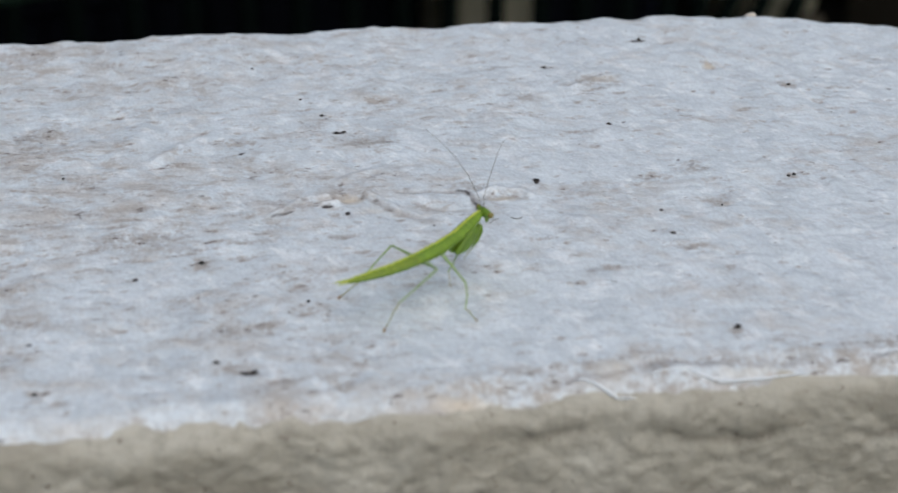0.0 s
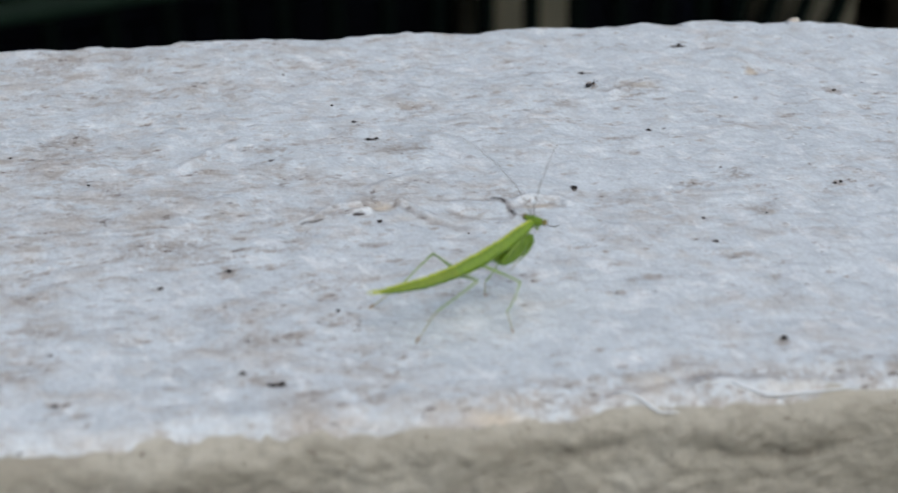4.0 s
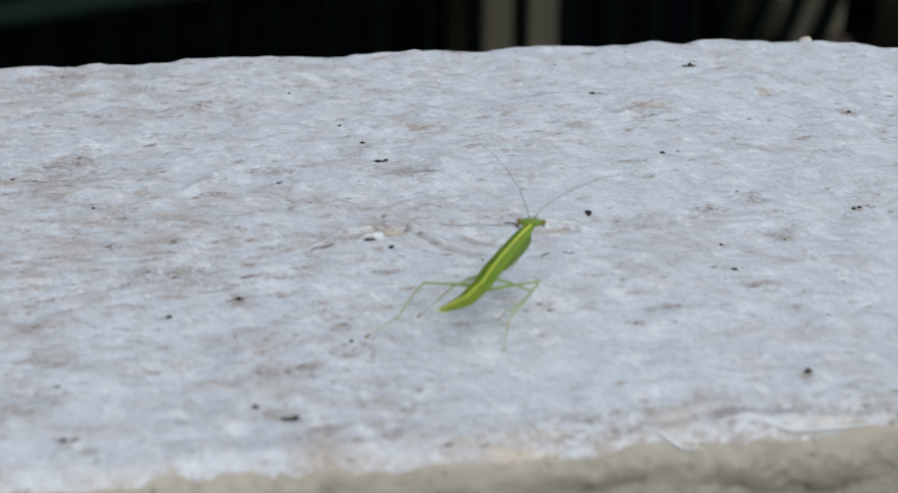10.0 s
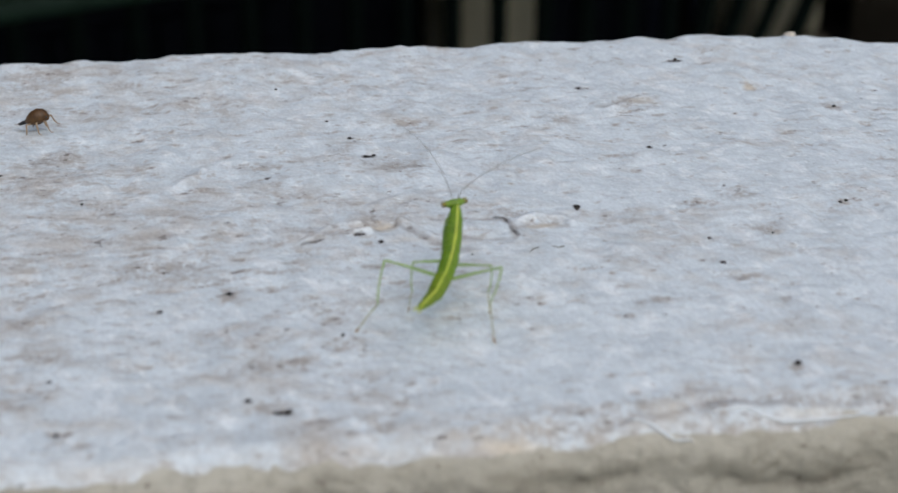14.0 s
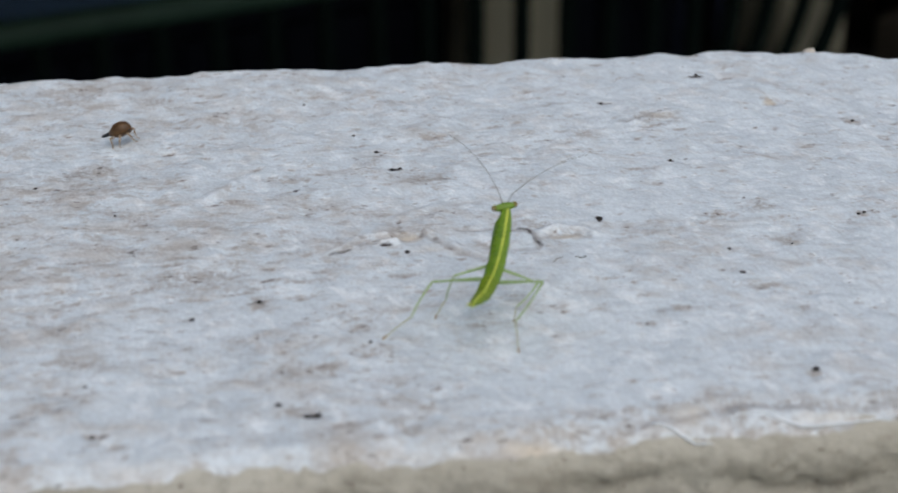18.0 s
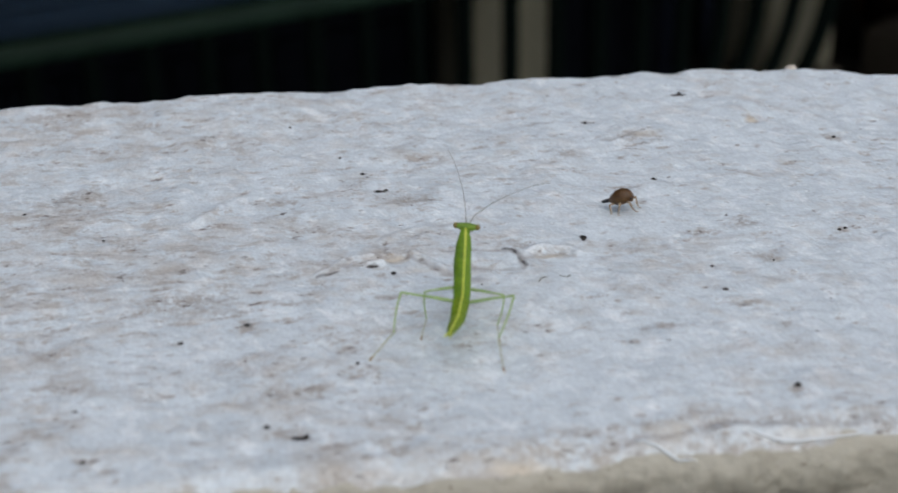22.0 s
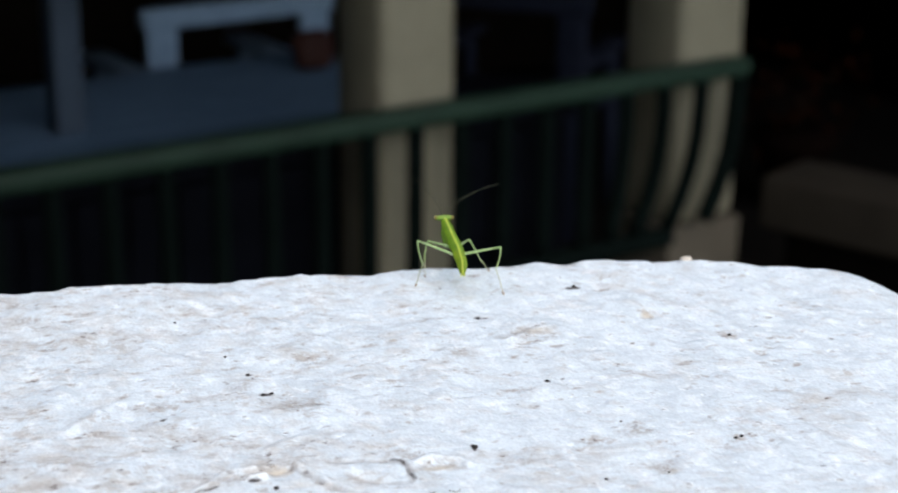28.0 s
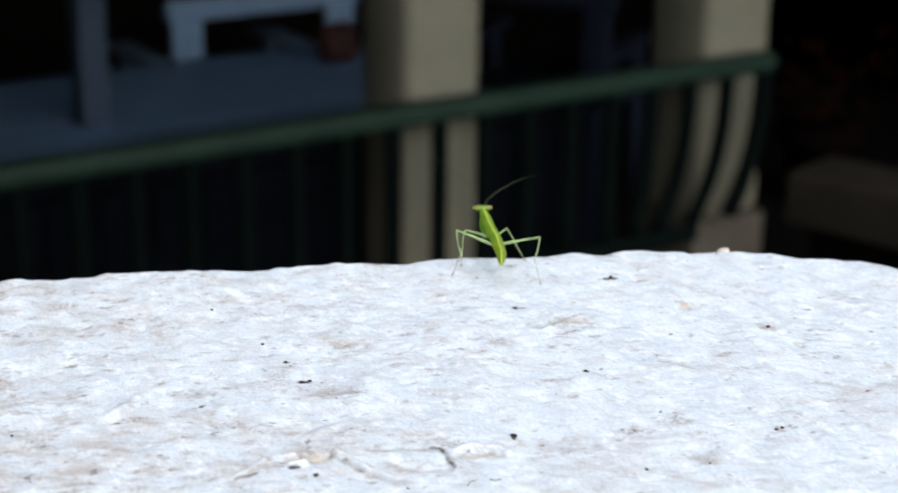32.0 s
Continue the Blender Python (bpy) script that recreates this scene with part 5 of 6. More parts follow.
# seconds, then knee, ankle and foot of each leg
STEPS = {
    ("hind", -1): (
        (0, -5.7, -39.0, 6.5, -9.2, -41.0, 3.4, -10.9, -41.1, 0.0),
        (0.5, -5.9, -40.6, 7.3, -8.9, -41.1, 3.3, -10.9, -41.1, 0.0),
        (1, -5.5, -38.0, 5.7, -9.4, -38.9, 2.6, -10.9, -41.1, 0.0),
        (1.5, -5.3, -38.6, 6.4, -8.6, -39.7, 2.7, -10.9, -41.1, 0.0),
        (2, -6.3, -41.8, 7.4, -9.3, -40.3, 3.6, -10.9, -41.1, 0.0),
        (2.5, -6.5, -40.6, 7.7, -9.2, -41.0, 3.4, -10.9, -41.1, 0.0),
        (3, -5.4, -39.1, 6.5, -9.1, -40.7, 3.4, -10.9, -41.1, 0.0),
        (3.5, -5.5, -37.5, 6.1, -8.7, -39.5, 2.7, -10.9, -41.1, 0.0),
        (4, -4.9, -39.8, 6.6, -8.8, -40.8, 3.4, -10.9, -41.1, 0.0),
        (4.5, -5.9, -40.2, 7.5, -9.3, -41.1, 3.7, -10.9, -41.1, 0.0),
        (6.5, -8.1, -35.0, 5.5, -10.6, -38.0, 2.2, -10.9, -41.1, 0.0),
        (7, -7.5, -36.2, 5.7, -10.4, -38.0, 2.0, -10.9, -41.1, 0.0),
        (7.5, -3.9, -32.2, 7.2, -6.5, -33.1, 2.9, -6.1, -35.5, 0.0),
        (8, -2.5, -29.1, 5.5, -4.8, -32.7, 2.7, -4.8, -35.3, 0.0),
        (8.5, -6.5, -29.4, 6.0, -6.6, -33.3, 2.8, -4.8, -35.3, 0.0),
        (9, -8.0, -30.6, 6.2, -6.9, -34.5, 3.1, -4.8, -35.3, 0.0),
        (9.5, -4.9, -31.8, 7.2, -5.3, -35.6, 3.8, -4.8, -35.3, 0.0),
        (10, -1.7, -30.8, 5.8, -4.2, -34.6, 3.6, -4.8, -35.3, 0.0),
        (10.5, -1.7, -30.8, 5.8, -4.3, -34.6, 3.6, -4.8, -35.3, 0.0),
        (11, -7.1, -29.5, 6.0, -6.6, -33.9, 3.5, -4.8, -35.3, 0.0),
        (11.5, -8.5, -30.8, 6.0, -7.4, -33.0, 1.5, -4.8, -35.3, 0.0),
        (12, -8.2, -30.8, 6.1, -7.3, -32.9, 1.6, -4.8, -35.3, 0.0),
        (12.5, -3.6, -30.9, 7.6, -4.8, -33.5, 3.5, -4.8, -35.3, 0.0),
        (13, -1.8, -30.3, 5.7, -4.7, -32.1, 2.0, -4.8, -35.3, 0.0),
        (13.5, -1.5, -29.2, 5.6, -3.5, -32.7, 2.5, -4.8, -35.3, 0.0),
        (14, -4.8, -29.1, 5.6, -5.5, -33.8, 3.8, -4.8, -35.3, 0.0),
        (14.5, -6.9, -29.2, 5.7, -6.7, -32.9, 2.2, -4.8, -35.3, 0.0),
        (16.5, -8.0, -29.2, 5.7, -6.9, -33.1, 2.6, -4.8, -35.3, 0.0),
        (17, -7.8, -29.4, 5.9, -7.0, -33.2, 2.6, -4.8, -35.3, 0.0),
        (17.5, -5.8, -29.1, 5.8, -6.3, -32.6, 2.3, -4.8, -35.3, 0.0),
        (18, -2.8, -30.9, 5.9, -5.5, -32.0, 1.8, -4.8, -35.3, 0.0),
        (19, -2.2, -31.2, 6.2, -5.0, -32.1, 2.0, -4.8, -35.3, 0.0),
        (20, -3.7, -28.2, 4.9, -5.3, -32.1, 2.1, -4.8, -35.3, 0.0),
        (21, -4.8, -28.2, 5.3, -5.1, -32.2, 2.3, -4.8, -35.3, 0.0),
        (22, -4.5, -28.6, 5.4, -5.8, -32.3, 2.1, -4.8, -35.3, 0.0),
        (23, -4.8, -28.5, 5.7, -5.1, -32.4, 2.5, -4.8, -35.3, 0.0),
        (24, -4.7, -29.0, 5.6, -5.9, -32.6, 2.3, -4.8, -35.3, 0.0),
        (24.8, -4.7, -28.6, 5.2, -5.9, -32.3, 1.9, -4.8, -35.3, 0.0),
        (25, -5.4, -28.5, 4.9, -5.8, -33.1, 2.9, -6.1, -36.3, 1.1),
        (25.1, -4.8, -25.2, 5.3, -6.3, -29.4, 3.1, -5.6, -32.7, 1.3),
        (25.2, -0.3, -14.7, 6.3, -1.9, -18.6, 3.6, -3.0, -21.2, 1.1),
        (25.3, 1.8, -1.7, 6.1, 0.9, -6.2, 3.9, 0.3, -8.8, 1.3),
        (25.4, 2.3, 13.0, 5.7, 1.5, 8.7, 3.2, 1.5, 5.4, 1.4),
        (25.5, -0.7, 23.5, 5.4, 0.4, 19.4, 2.6, 0.9, 16.0, 1.2),
        (25.6, -2.7, 34.7, 5.2, -1.4, 30.5, 2.7, -0.5, 27.3, 1.0),
        (25.7, -4.0, 47.6, 7.2, -3.1, 42.6, 6.9, -3.0, 41.7, 3.3),
        (25.8, -3.0, 56.8, 5.7, -3.0, 52.2, 3.6, -1.1, 51.0, 0.0),
        (26, -1.9, 57.3, 5.4, -1.8, 52.5, 3.9, -1.1, 51.0, 0.0),
        (26.5, -1.9, 57.1, 5.4, -2.0, 52.4, 3.7, -1.1, 51.0, 0.0),
        (28.5, -2.1, 57.0, 5.2, -2.4, 52.3, 3.4, -1.1, 51.0, 0.0),
        (30, -2.0, 56.8, 5.4, -2.4, 52.2, 3.4, -1.1, 51.0, 0.0),
        (32, -1.8, 57.1, 5.2, -2.2, 52.4, 3.4, -1.1, 51.0, 0.0),
    ),
    ("hind", 1): (
        (0, -12.5, -28.7, 3.7, -15.5, -31.1, 0.3, -17.1, -34.4, 0.0),
        (0.5, -10.6, -29.5, 3.4, -14.3, -32.2, 1.2, -17.1, -34.4, 0.0),
        (1, -12.1, -28.3, 2.9, -15.4, -31.1, 0.0, -17.1, -34.4, 0.0),
        (1.5, -11.4, -28.3, 2.8, -14.7, -31.7, 1.1, -17.1, -34.4, 0.0),
        (2, -10.7, -30.7, 4.9, -14.2, -33.1, 1.9, -17.1, -34.4, 0.0),
        (2.5, -11.0, -29.8, 4.6, -14.5, -32.4, 1.9, -17.1, -34.4, 0.0),
        (3, -11.7, -29.0, 3.5, -15.1, -31.3, 0.3, -17.1, -34.4, 0.0),
        (3.5, -11.8, -27.9, 2.8, -15.0, -31.5, 1.1, -17.1, -34.4, 0.0),
        (4, -11.4, -29.2, 4.0, -14.7, -31.6, 0.8, -17.1, -34.4, 0.0),
        (4.5, -12.2, -29.4, 5.4, -14.3, -32.9, 2.5, -17.1, -34.4, 0.0),
        (6.5, -14.5, -24.6, 3.5, -15.5, -29.0, 1.2, -16.3, -32.6, 0.0),
        (7, -13.9, -25.9, 4.9, -15.3, -30.4, 3.2, -16.3, -32.6, 0.0),
        (7.5, -15.2, -28.1, 3.8, -16.9, -32.0, 1.0, -19.0, -35.0, 0.0),
        (8, -14.6, -28.2, 3.3, -16.4, -32.4, 1.1, -19.0, -35.0, 0.0),
        (8.5, -18.0, -27.9, 4.9, -17.6, -32.0, 1.9, -19.0, -35.0, 0.0),
        (9, -19.3, -28.2, 5.2, -18.0, -31.9, 1.9, -19.0, -35.0, 0.0),
        (9.5, -16.6, -28.3, 4.8, -17.0, -32.2, 1.6, -19.0, -35.0, 0.0),
        (10, -14.1, -28.4, 3.3, -15.9, -32.7, 1.5, -19.0, -35.0, 0.0),
        (10.5, -14.1, -28.3, 3.2, -16.3, -32.4, 1.3, -19.0, -35.0, 0.0),
        (11, -19.1, -28.5, 5.7, -18.1, -31.9, 2.1, -19.0, -35.0, 0.0),
        (11.5, -20.0, -28.5, 5.4, -18.3, -31.9, 2.1, -19.0, -35.0, 0.0),
        (12, -19.9, -28.3, 5.4, -18.3, -32.0, 2.3, -19.0, -35.0, 0.0),
        (12.5, -15.2, -28.4, 4.2, -16.4, -32.6, 1.7, -19.0, -35.0, 0.0),
        (13, -14.3, -28.6, 3.6, -16.1, -32.6, 1.0, -19.0, -35.0, 0.0),
        (13.5, -13.8, -28.4, 2.8, -16.8, -32.2, 1.2, -19.0, -35.0, 0.0),
        (14, -17.2, -27.9, 4.7, -17.4, -31.8, 1.6, -19.0, -35.0, 0.0),
        (14.5, -18.3, -30.2, 6.7, -17.9, -32.0, 2.0, -19.0, -35.0, 0.0),
        (16.5, -18.5, -30.5, 7.3, -17.8, -32.7, 2.8, -19.0, -35.0, 0.0),
        (17, -18.3, -30.8, 7.5, -17.6, -33.0, 2.9, -19.0, -35.0, 0.0),
        (17.5, -17.8, -29.2, 6.1, -17.3, -32.6, 2.4, -19.0, -35.0, 0.0),
        (18, -15.0, -28.0, 3.5, -16.5, -32.4, 1.4, -19.0, -35.0, 0.0),
        (19, -14.5, -28.6, 3.8, -16.1, -32.9, 1.6, -19.0, -35.0, 0.0),
        (20, -15.6, -28.3, 4.3, -16.6, -32.6, 1.7, -19.0, -35.0, 0.0),
        (21, -16.7, -27.8, 4.6, -18.0, -31.9, 2.0, -19.0, -35.0, 0.0),
        (22, -16.8, -28.2, 4.7, -16.9, -32.5, 2.0, -19.0, -35.0, 0.0),
        (23, -17.2, -27.7, 4.7, -18.1, -31.9, 2.0, -19.0, -35.0, 0.0),
        (24, -17.2, -27.9, 4.6, -17.2, -32.1, 1.7, -19.0, -35.0, 0.0),
        (24.8, -17.0, -28.0, 4.4, -17.0, -32.2, 1.6, -19.0, -35.0, 0.0),
        (25, -14.4, -28.3, 7.6, -14.1, -32.3, 4.5, -15.3, -35.1, 2.3),
        (25.1, -12.0, -25.2, 6.1, -14.4, -26.6, 1.9, -14.8, -23.2, 0.4),
        (25.2, -7.3, -17.1, 6.9, -9.6, -15.4, 2.7, -9.8, -12.1, 0.9),
        (25.3, -6.2, -4.9, 7.0, -8.3, -2.7, 3.0, -10.1, -0.7, 0.4),
        (25.4, -6.9, 9.4, 6.9, -8.5, 11.6, 2.7, -10.3, 13.5, 0.0),
        (25.5, -10.5, 23.9, 5.2, -10.1, 25.5, 0.4, -12.1, 22.3, 0.6),
        (25.6, -11.7, 33.5, 5.0, -12.8, 37.4, 1.9, -13.8, 40.8, 0.8),
        (25.7, -15.8, 47.4, 7.6, -15.5, 50.7, 3.7, -15.0, 53.0, 0.8),
        (25.8, -15.3, 57.2, 5.9, -14.1, 52.7, 3.9, -14.3, 52.7, 0.0),
        (26, -14.3, 58.0, 5.7, -13.0, 53.6, 3.7, -14.3, 52.7, 0.0),
        (26.5, -14.4, 56.4, 6.1, -13.0, 52.2, 3.6, -14.3, 52.7, 0.0),
        (28.5, -14.6, 56.6, 5.7, -13.2, 52.2, 3.7, -14.3, 52.7, 0.0),
        (30, -14.5, 56.3, 6.0, -13.1, 52.1, 3.6, -14.3, 52.7, 0.0),
        (32, -14.3, 56.7, 5.7, -13.0, 52.3, 3.6, -14.3, 52.7, 0.0),
    ),
    ("mid", -1): (
        (0, -3.4, -34.9, 3.1, -2.9, -38.0, 1.7, -1.8, -37.2, 0.0),
        (0.5, -4.3, -38.4, 4.8, -2.8, -37.8, 1.9, -1.8, -37.2, 0.0),
        (1, -2.1, -33.9, 3.2, -2.8, -35.4, 0.2, -1.8, -37.2, 0.0),
        (1.5, -1.0, -34.0, 4.5, -1.5, -35.9, 1.7, -1.8, -37.2, 0.0),
        (2, -3.0, -37.9, 5.0, -3.2, -37.3, 1.7, -1.8, -37.2, 0.0),
        (2.5, -3.9, -37.9, 5.2, -2.7, -37.5, 2.0, -1.8, -37.2, 0.0),
        (3, -1.7, -34.8, 4.0, -2.7, -35.4, 0.8, -1.8, -37.2, 0.0),
        (3.5, -1.2, -32.7, 3.2, -1.6, -35.4, 1.2, -1.8, -37.2, 0.0),
        (4, -1.5, -34.9, 4.4, -2.6, -35.7, 1.3, -1.8, -37.2, 0.0),
        (4.5, -3.9, -36.0, 4.3, -3.4, -35.9, 0.9, -1.8, -37.2, 0.0),
        (6.5, -8.2, -33.1, 5.2, -6.4, -33.2, 2.2, -4.0, -33.4, 0.0),
        (7, -5.5, -29.8, 3.8, -5.0, -31.7, 1.0, -4.0, -33.4, 0.0),
        (7.5, -4.6, -26.0, 4.0, -4.8, -27.4, 0.9, -3.7, -29.0, 0.0),
        (8, -2.7, -27.4, 4.8, -3.2, -27.3, 1.4, -2.8, -28.9, 0.0),
        (8.5, -7.8, -26.8, 5.0, -6.1, -27.7, 2.1, -5.0, -28.3, 0.0),
        (9, -10.0, -27.0, 3.2, -7.7, -28.8, 1.5, -6.2, -28.9, 0.0),
        (9.5, -5.5, -29.5, 5.4, -6.3, -29.4, 2.1, -6.2, -28.9, 0.0),
        (10, -2.6, -29.2, 3.7, -5.3, -30.1, 1.7, -6.2, -28.9, 0.0),
        (10.5, -2.6, -29.3, 3.7, -5.3, -30.0, 1.8, -6.2, -28.9, 0.0),
        (11, -8.5, -29.3, 5.0, -7.3, -29.4, 1.8, -6.2, -28.9, 0.0),
        (11.5, -10.3, -29.1, 3.4, -7.7, -29.7, 1.3, -6.2, -28.9, 0.0),
        (12, -10.0, -28.9, 3.7, -7.5, -29.7, 1.4, -6.2, -28.9, 0.0),
        (12.5, -4.5, -30.0, 5.2, -5.8, -29.4, 2.1, -6.2, -28.9, 0.0),
        (13, -2.7, -29.4, 4.0, -5.4, -29.9, 1.9, -6.2, -28.9, 0.0),
        (13.5, -2.3, -28.1, 4.0, -4.6, -28.5, 1.6, -6.2, -28.9, 0.0),
        (14, -6.0, -27.8, 5.0, -6.6, -27.4, 1.7, -6.2, -28.9, 0.0),
        (14.5, -8.5, -28.1, 4.7, -7.4, -27.7, 1.6, -6.2, -28.9, 0.0),
        (16.5, -10.1, -26.0, 2.1, -7.8, -27.5, 0.3, -6.2, -28.9, 0.0),
        (17, -10.2, -26.0, 2.0, -7.6, -27.4, 0.3, -6.2, -28.9, 0.0),
        (17.5, -7.8, -24.6, 3.2, -7.1, -27.3, 1.4, -6.2, -28.9, 0.0),
        (18, -4.2, -25.0, 2.8, -6.2, -26.9, 0.8, -6.2, -28.9, 0.0),
        (19, -3.8, -25.2, 2.5, -6.1, -26.8, 0.4, -6.2, -28.9, 0.0),
        (20, -4.8, -24.5, 2.9, -6.3, -27.1, 1.2, -6.2, -28.9, 0.0),
        (21, -5.9, -24.6, 3.6, -6.1, -27.2, 1.4, -6.2, -28.9, 0.0),
        (22, -5.9, -26.1, 4.1, -6.7, -27.0, 0.9, -6.2, -28.9, 0.0),
        (23, -6.1, -25.7, 4.6, -6.2, -27.6, 1.8, -6.2, -28.9, 0.0),
        (24, -6.2, -27.4, 4.7, -6.7, -27.2, 1.3, -6.2, -28.9, 0.0),
        (24.8, -6.2, -26.9, 4.1, -6.7, -26.9, 0.8, -6.2, -28.9, 0.0),
        (25, -5.9, -23.7, 2.7, -6.9, -26.0, 0.4, -6.3, -28.0, -0.2),
        (25.1, -5.4, -21.5, 5.4, -5.1, -20.8, 2.0, -4.9, -19.9, 0.1),
        (25.2, -1.5, -12.7, 5.1, -2.8, -14.1, 2.3, -3.9, -15.1, 0.8),
        (25.3, -0.6, -0.8, 6.3, -1.2, -1.7, 3.1, -1.6, -2.3, 1.1),
        (25.4, -0.7, 13.6, 7.0, -0.8, 13.1, 3.7, -0.9, 12.9, 1.6),
        (25.5, -2.1, 27.2, 6.6, -2.3, 26.6, 3.2, -2.4, 26.2, 1.1),
        (25.6, -4.4, 38.1, 6.5, -4.5, 37.5, 3.1, -4.5, 37.1, 1.1),
        (25.7, -5.9, 52.0, 8.5, -3.9, 51.4, 5.7, -3.5, 51.2, 3.6),
        (25.8, -7.7, 62.5, 4.0, -6.1, 61.5, 1.1, -4.2, 60.9, 0.0),
        (26, -7.0, 63.3, 4.0, -5.2, 62.4, 1.2, -4.2, 60.9, 0.0),
        (26.5, -7.1, 62.8, 4.1, -5.3, 62.2, 1.1, -4.2, 60.9, 0.0),
        (28.5, -7.5, 62.6, 4.3, -5.7, 61.6, 1.6, -4.2, 60.9, 0.0),
        (30, -7.4, 62.4, 4.6, -5.7, 61.4, 1.8, -4.2, 60.9, 0.0),
        (32, -7.3, 62.7, 4.4, -5.5, 61.7, 1.6, -4.2, 60.9, 0.0),
    ),
    ("mid", 1): (
        (0, -5.2, -27.4, 3.4, -5.9, -30.5, 2.1, -5.8, -30.1, 0.0),
        (0.5, -3.1, -30.0, 4.9, -4.8, -30.2, 2.0, -5.8, -30.1, 0.0),
        (1, -3.8, -26.0, 2.8, -5.5, -28.3, 0.9, -5.8, -30.1, 0.0),
        (1.5, -3.7, -26.8, 4.0, -5.1, -28.7, 1.5, -5.8, -30.1, 0.0),
        (2, -6.2, -31.4, 2.3, -7.6, -29.0, 0.4, -5.8, -30.1, 0.0),
        (2.5, -7.6, -29.4, 5.3, -6.7, -29.8, 2.0, -5.8, -30.1, 0.0),
        (3, -3.6, -27.4, 3.5, -5.5, -28.1, 0.8, -5.8, -30.1, 0.0),
        (3.5, -3.8, -25.7, 2.7, -5.1, -28.3, 1.0, -5.8, -30.1, 0.0),
        (4, -4.5, -28.5, 3.5, -6.1, -28.0, 0.6, -5.8, -30.1, 0.0),
        (4.5, -6.8, -29.3, 4.2, -7.0, -28.4, 1.0, -5.8, -30.1, 0.0),
        (6.5, -6.4, -27.7, 2.8, -7.0, -30.9, 1.7, -5.8, -30.1, 0.0),
        (7, -8.9, -26.2, 2.2, -9.7, -29.3, 1.0, -10.5, -31.0, 0.0),
        (7.5, -12.2, -25.5, 2.5, -13.1, -28.3, 0.9, -14.6, -29.6, 0.0),
        (8, -11.8, -26.3, 2.3, -14.0, -27.7, 0.0, -14.6, -29.6, 0.0),
        (8.5, -16.3, -25.6, 3.5, -15.1, -28.1, 1.5, -14.6, -29.6, 0.0),
        (9, -18.1, -26.2, 2.8, -16.0, -28.3, 1.2, -14.6, -29.6, 0.0),
        (9.5, -14.2, -25.2, 3.5, -14.0, -28.2, 1.9, -14.6, -29.6, 0.0),
        (10, -11.5, -26.0, 2.0, -12.9, -29.1, 1.4, -14.6, -29.6, 0.0),
        (10.5, -11.5, -25.9, 2.2, -13.5, -27.9, 0.3, -14.6, -29.6, 0.0),
        (11, -17.1, -25.9, 3.3, -15.5, -27.8, 0.9, -14.6, -29.6, 0.0),
        (11.5, -18.6, -26.4, 2.2, -16.1, -28.2, 0.7, -14.6, -29.6, 0.0),
        (12, -18.3, -26.2, 2.5, -16.0, -28.3, 1.0, -14.6, -29.6, 0.0),
        (12.5, -12.8, -25.4, 2.8, -13.4, -28.6, 1.8, -14.6, -29.6, 0.0),
        (13, -11.0, -30.0, 4.1, -13.1, -29.5, 1.5, -14.6, -29.6, 0.0),
        (13.5, -10.8, -28.2, 3.9, -13.1, -29.0, 1.5, -14.6, -29.6, 0.0),
        (14, -13.9, -29.6, 5.6, -14.2, -29.7, 2.2, -14.6, -29.6, 0.0),
        (14.5, -16.1, -30.4, 5.4, -15.2, -29.6, 2.3, -14.6, -29.6, 0.0),
        (16.5, -16.8, -31.2, 5.0, -15.7, -29.6, 2.2, -14.6, -29.6, 0.0),
        (17, -16.8, -31.4, 4.9, -15.7, -29.9, 2.1, -14.6, -29.6, 0.0),
        (17.5, -15.5, -29.7, 5.4, -14.8, -28.9, 2.2, -14.6, -29.6, 0.0),
        (18, -12.4, -29.2, 5.0, -13.5, -28.6, 1.9, -14.6, -29.6, 0.0),
        (19, -12.0, -29.1, 4.8, -13.3, -28.9, 1.7, -14.6, -29.6, 0.0),
        (20, -13.3, -27.2, 4.3, -13.9, -27.8, 1.0, -14.6, -29.6, 0.0),
        (21, -14.5, -26.6, 4.8, -14.6, -28.4, 1.8, -14.6, -29.6, 0.0),
        (22, -14.2, -28.2, 5.0, -14.2, -28.1, 1.6, -14.6, -29.6, 0.0),
        (23, -14.5, -27.7, 5.3, -14.6, -28.8, 2.1, -14.6, -29.6, 0.0),
        (24, -14.3, -29.2, 5.5, -14.1, -29.4, 2.1, -14.6, -29.6, 0.0),
        (24.8, -14.3, -28.5, 4.9, -14.2, -28.1, 1.6, -14.6, -29.6, 0.0),
        (25, -13.2, -26.8, 5.4, -14.7, -25.6, 2.6, -15.7, -24.9, 0.9),
        (25.1, -11.2, -21.5, 5.8, -12.7, -20.8, 2.9, -13.6, -20.3, 1.0),
        (25.2, -7.8, -13.4, 5.5, -9.7, -13.0, 2.7, -10.9, -12.7, 1.0),
        (25.3, -6.5, -1.3, 5.8, -8.2, -0.9, 2.9, -9.2, -0.8, 1.0),
        (25.4, -6.3, 12.4, 5.9, -7.9, 12.5, 2.9, -8.9, 12.5, 1.0),
        (25.5, -7.9, 26.1, 5.9, -9.4, 25.6, 2.9, -10.3, 25.2, 1.0),
        (25.6, -10.2, 36.8, 5.9, -11.5, 36.0, 2.9, -12.3, 35.4, 1.0),
        (25.7, -12.7, 48.7, 8.8, -12.8, 48.4, 5.4, -12.9, 48.3, 3.2),
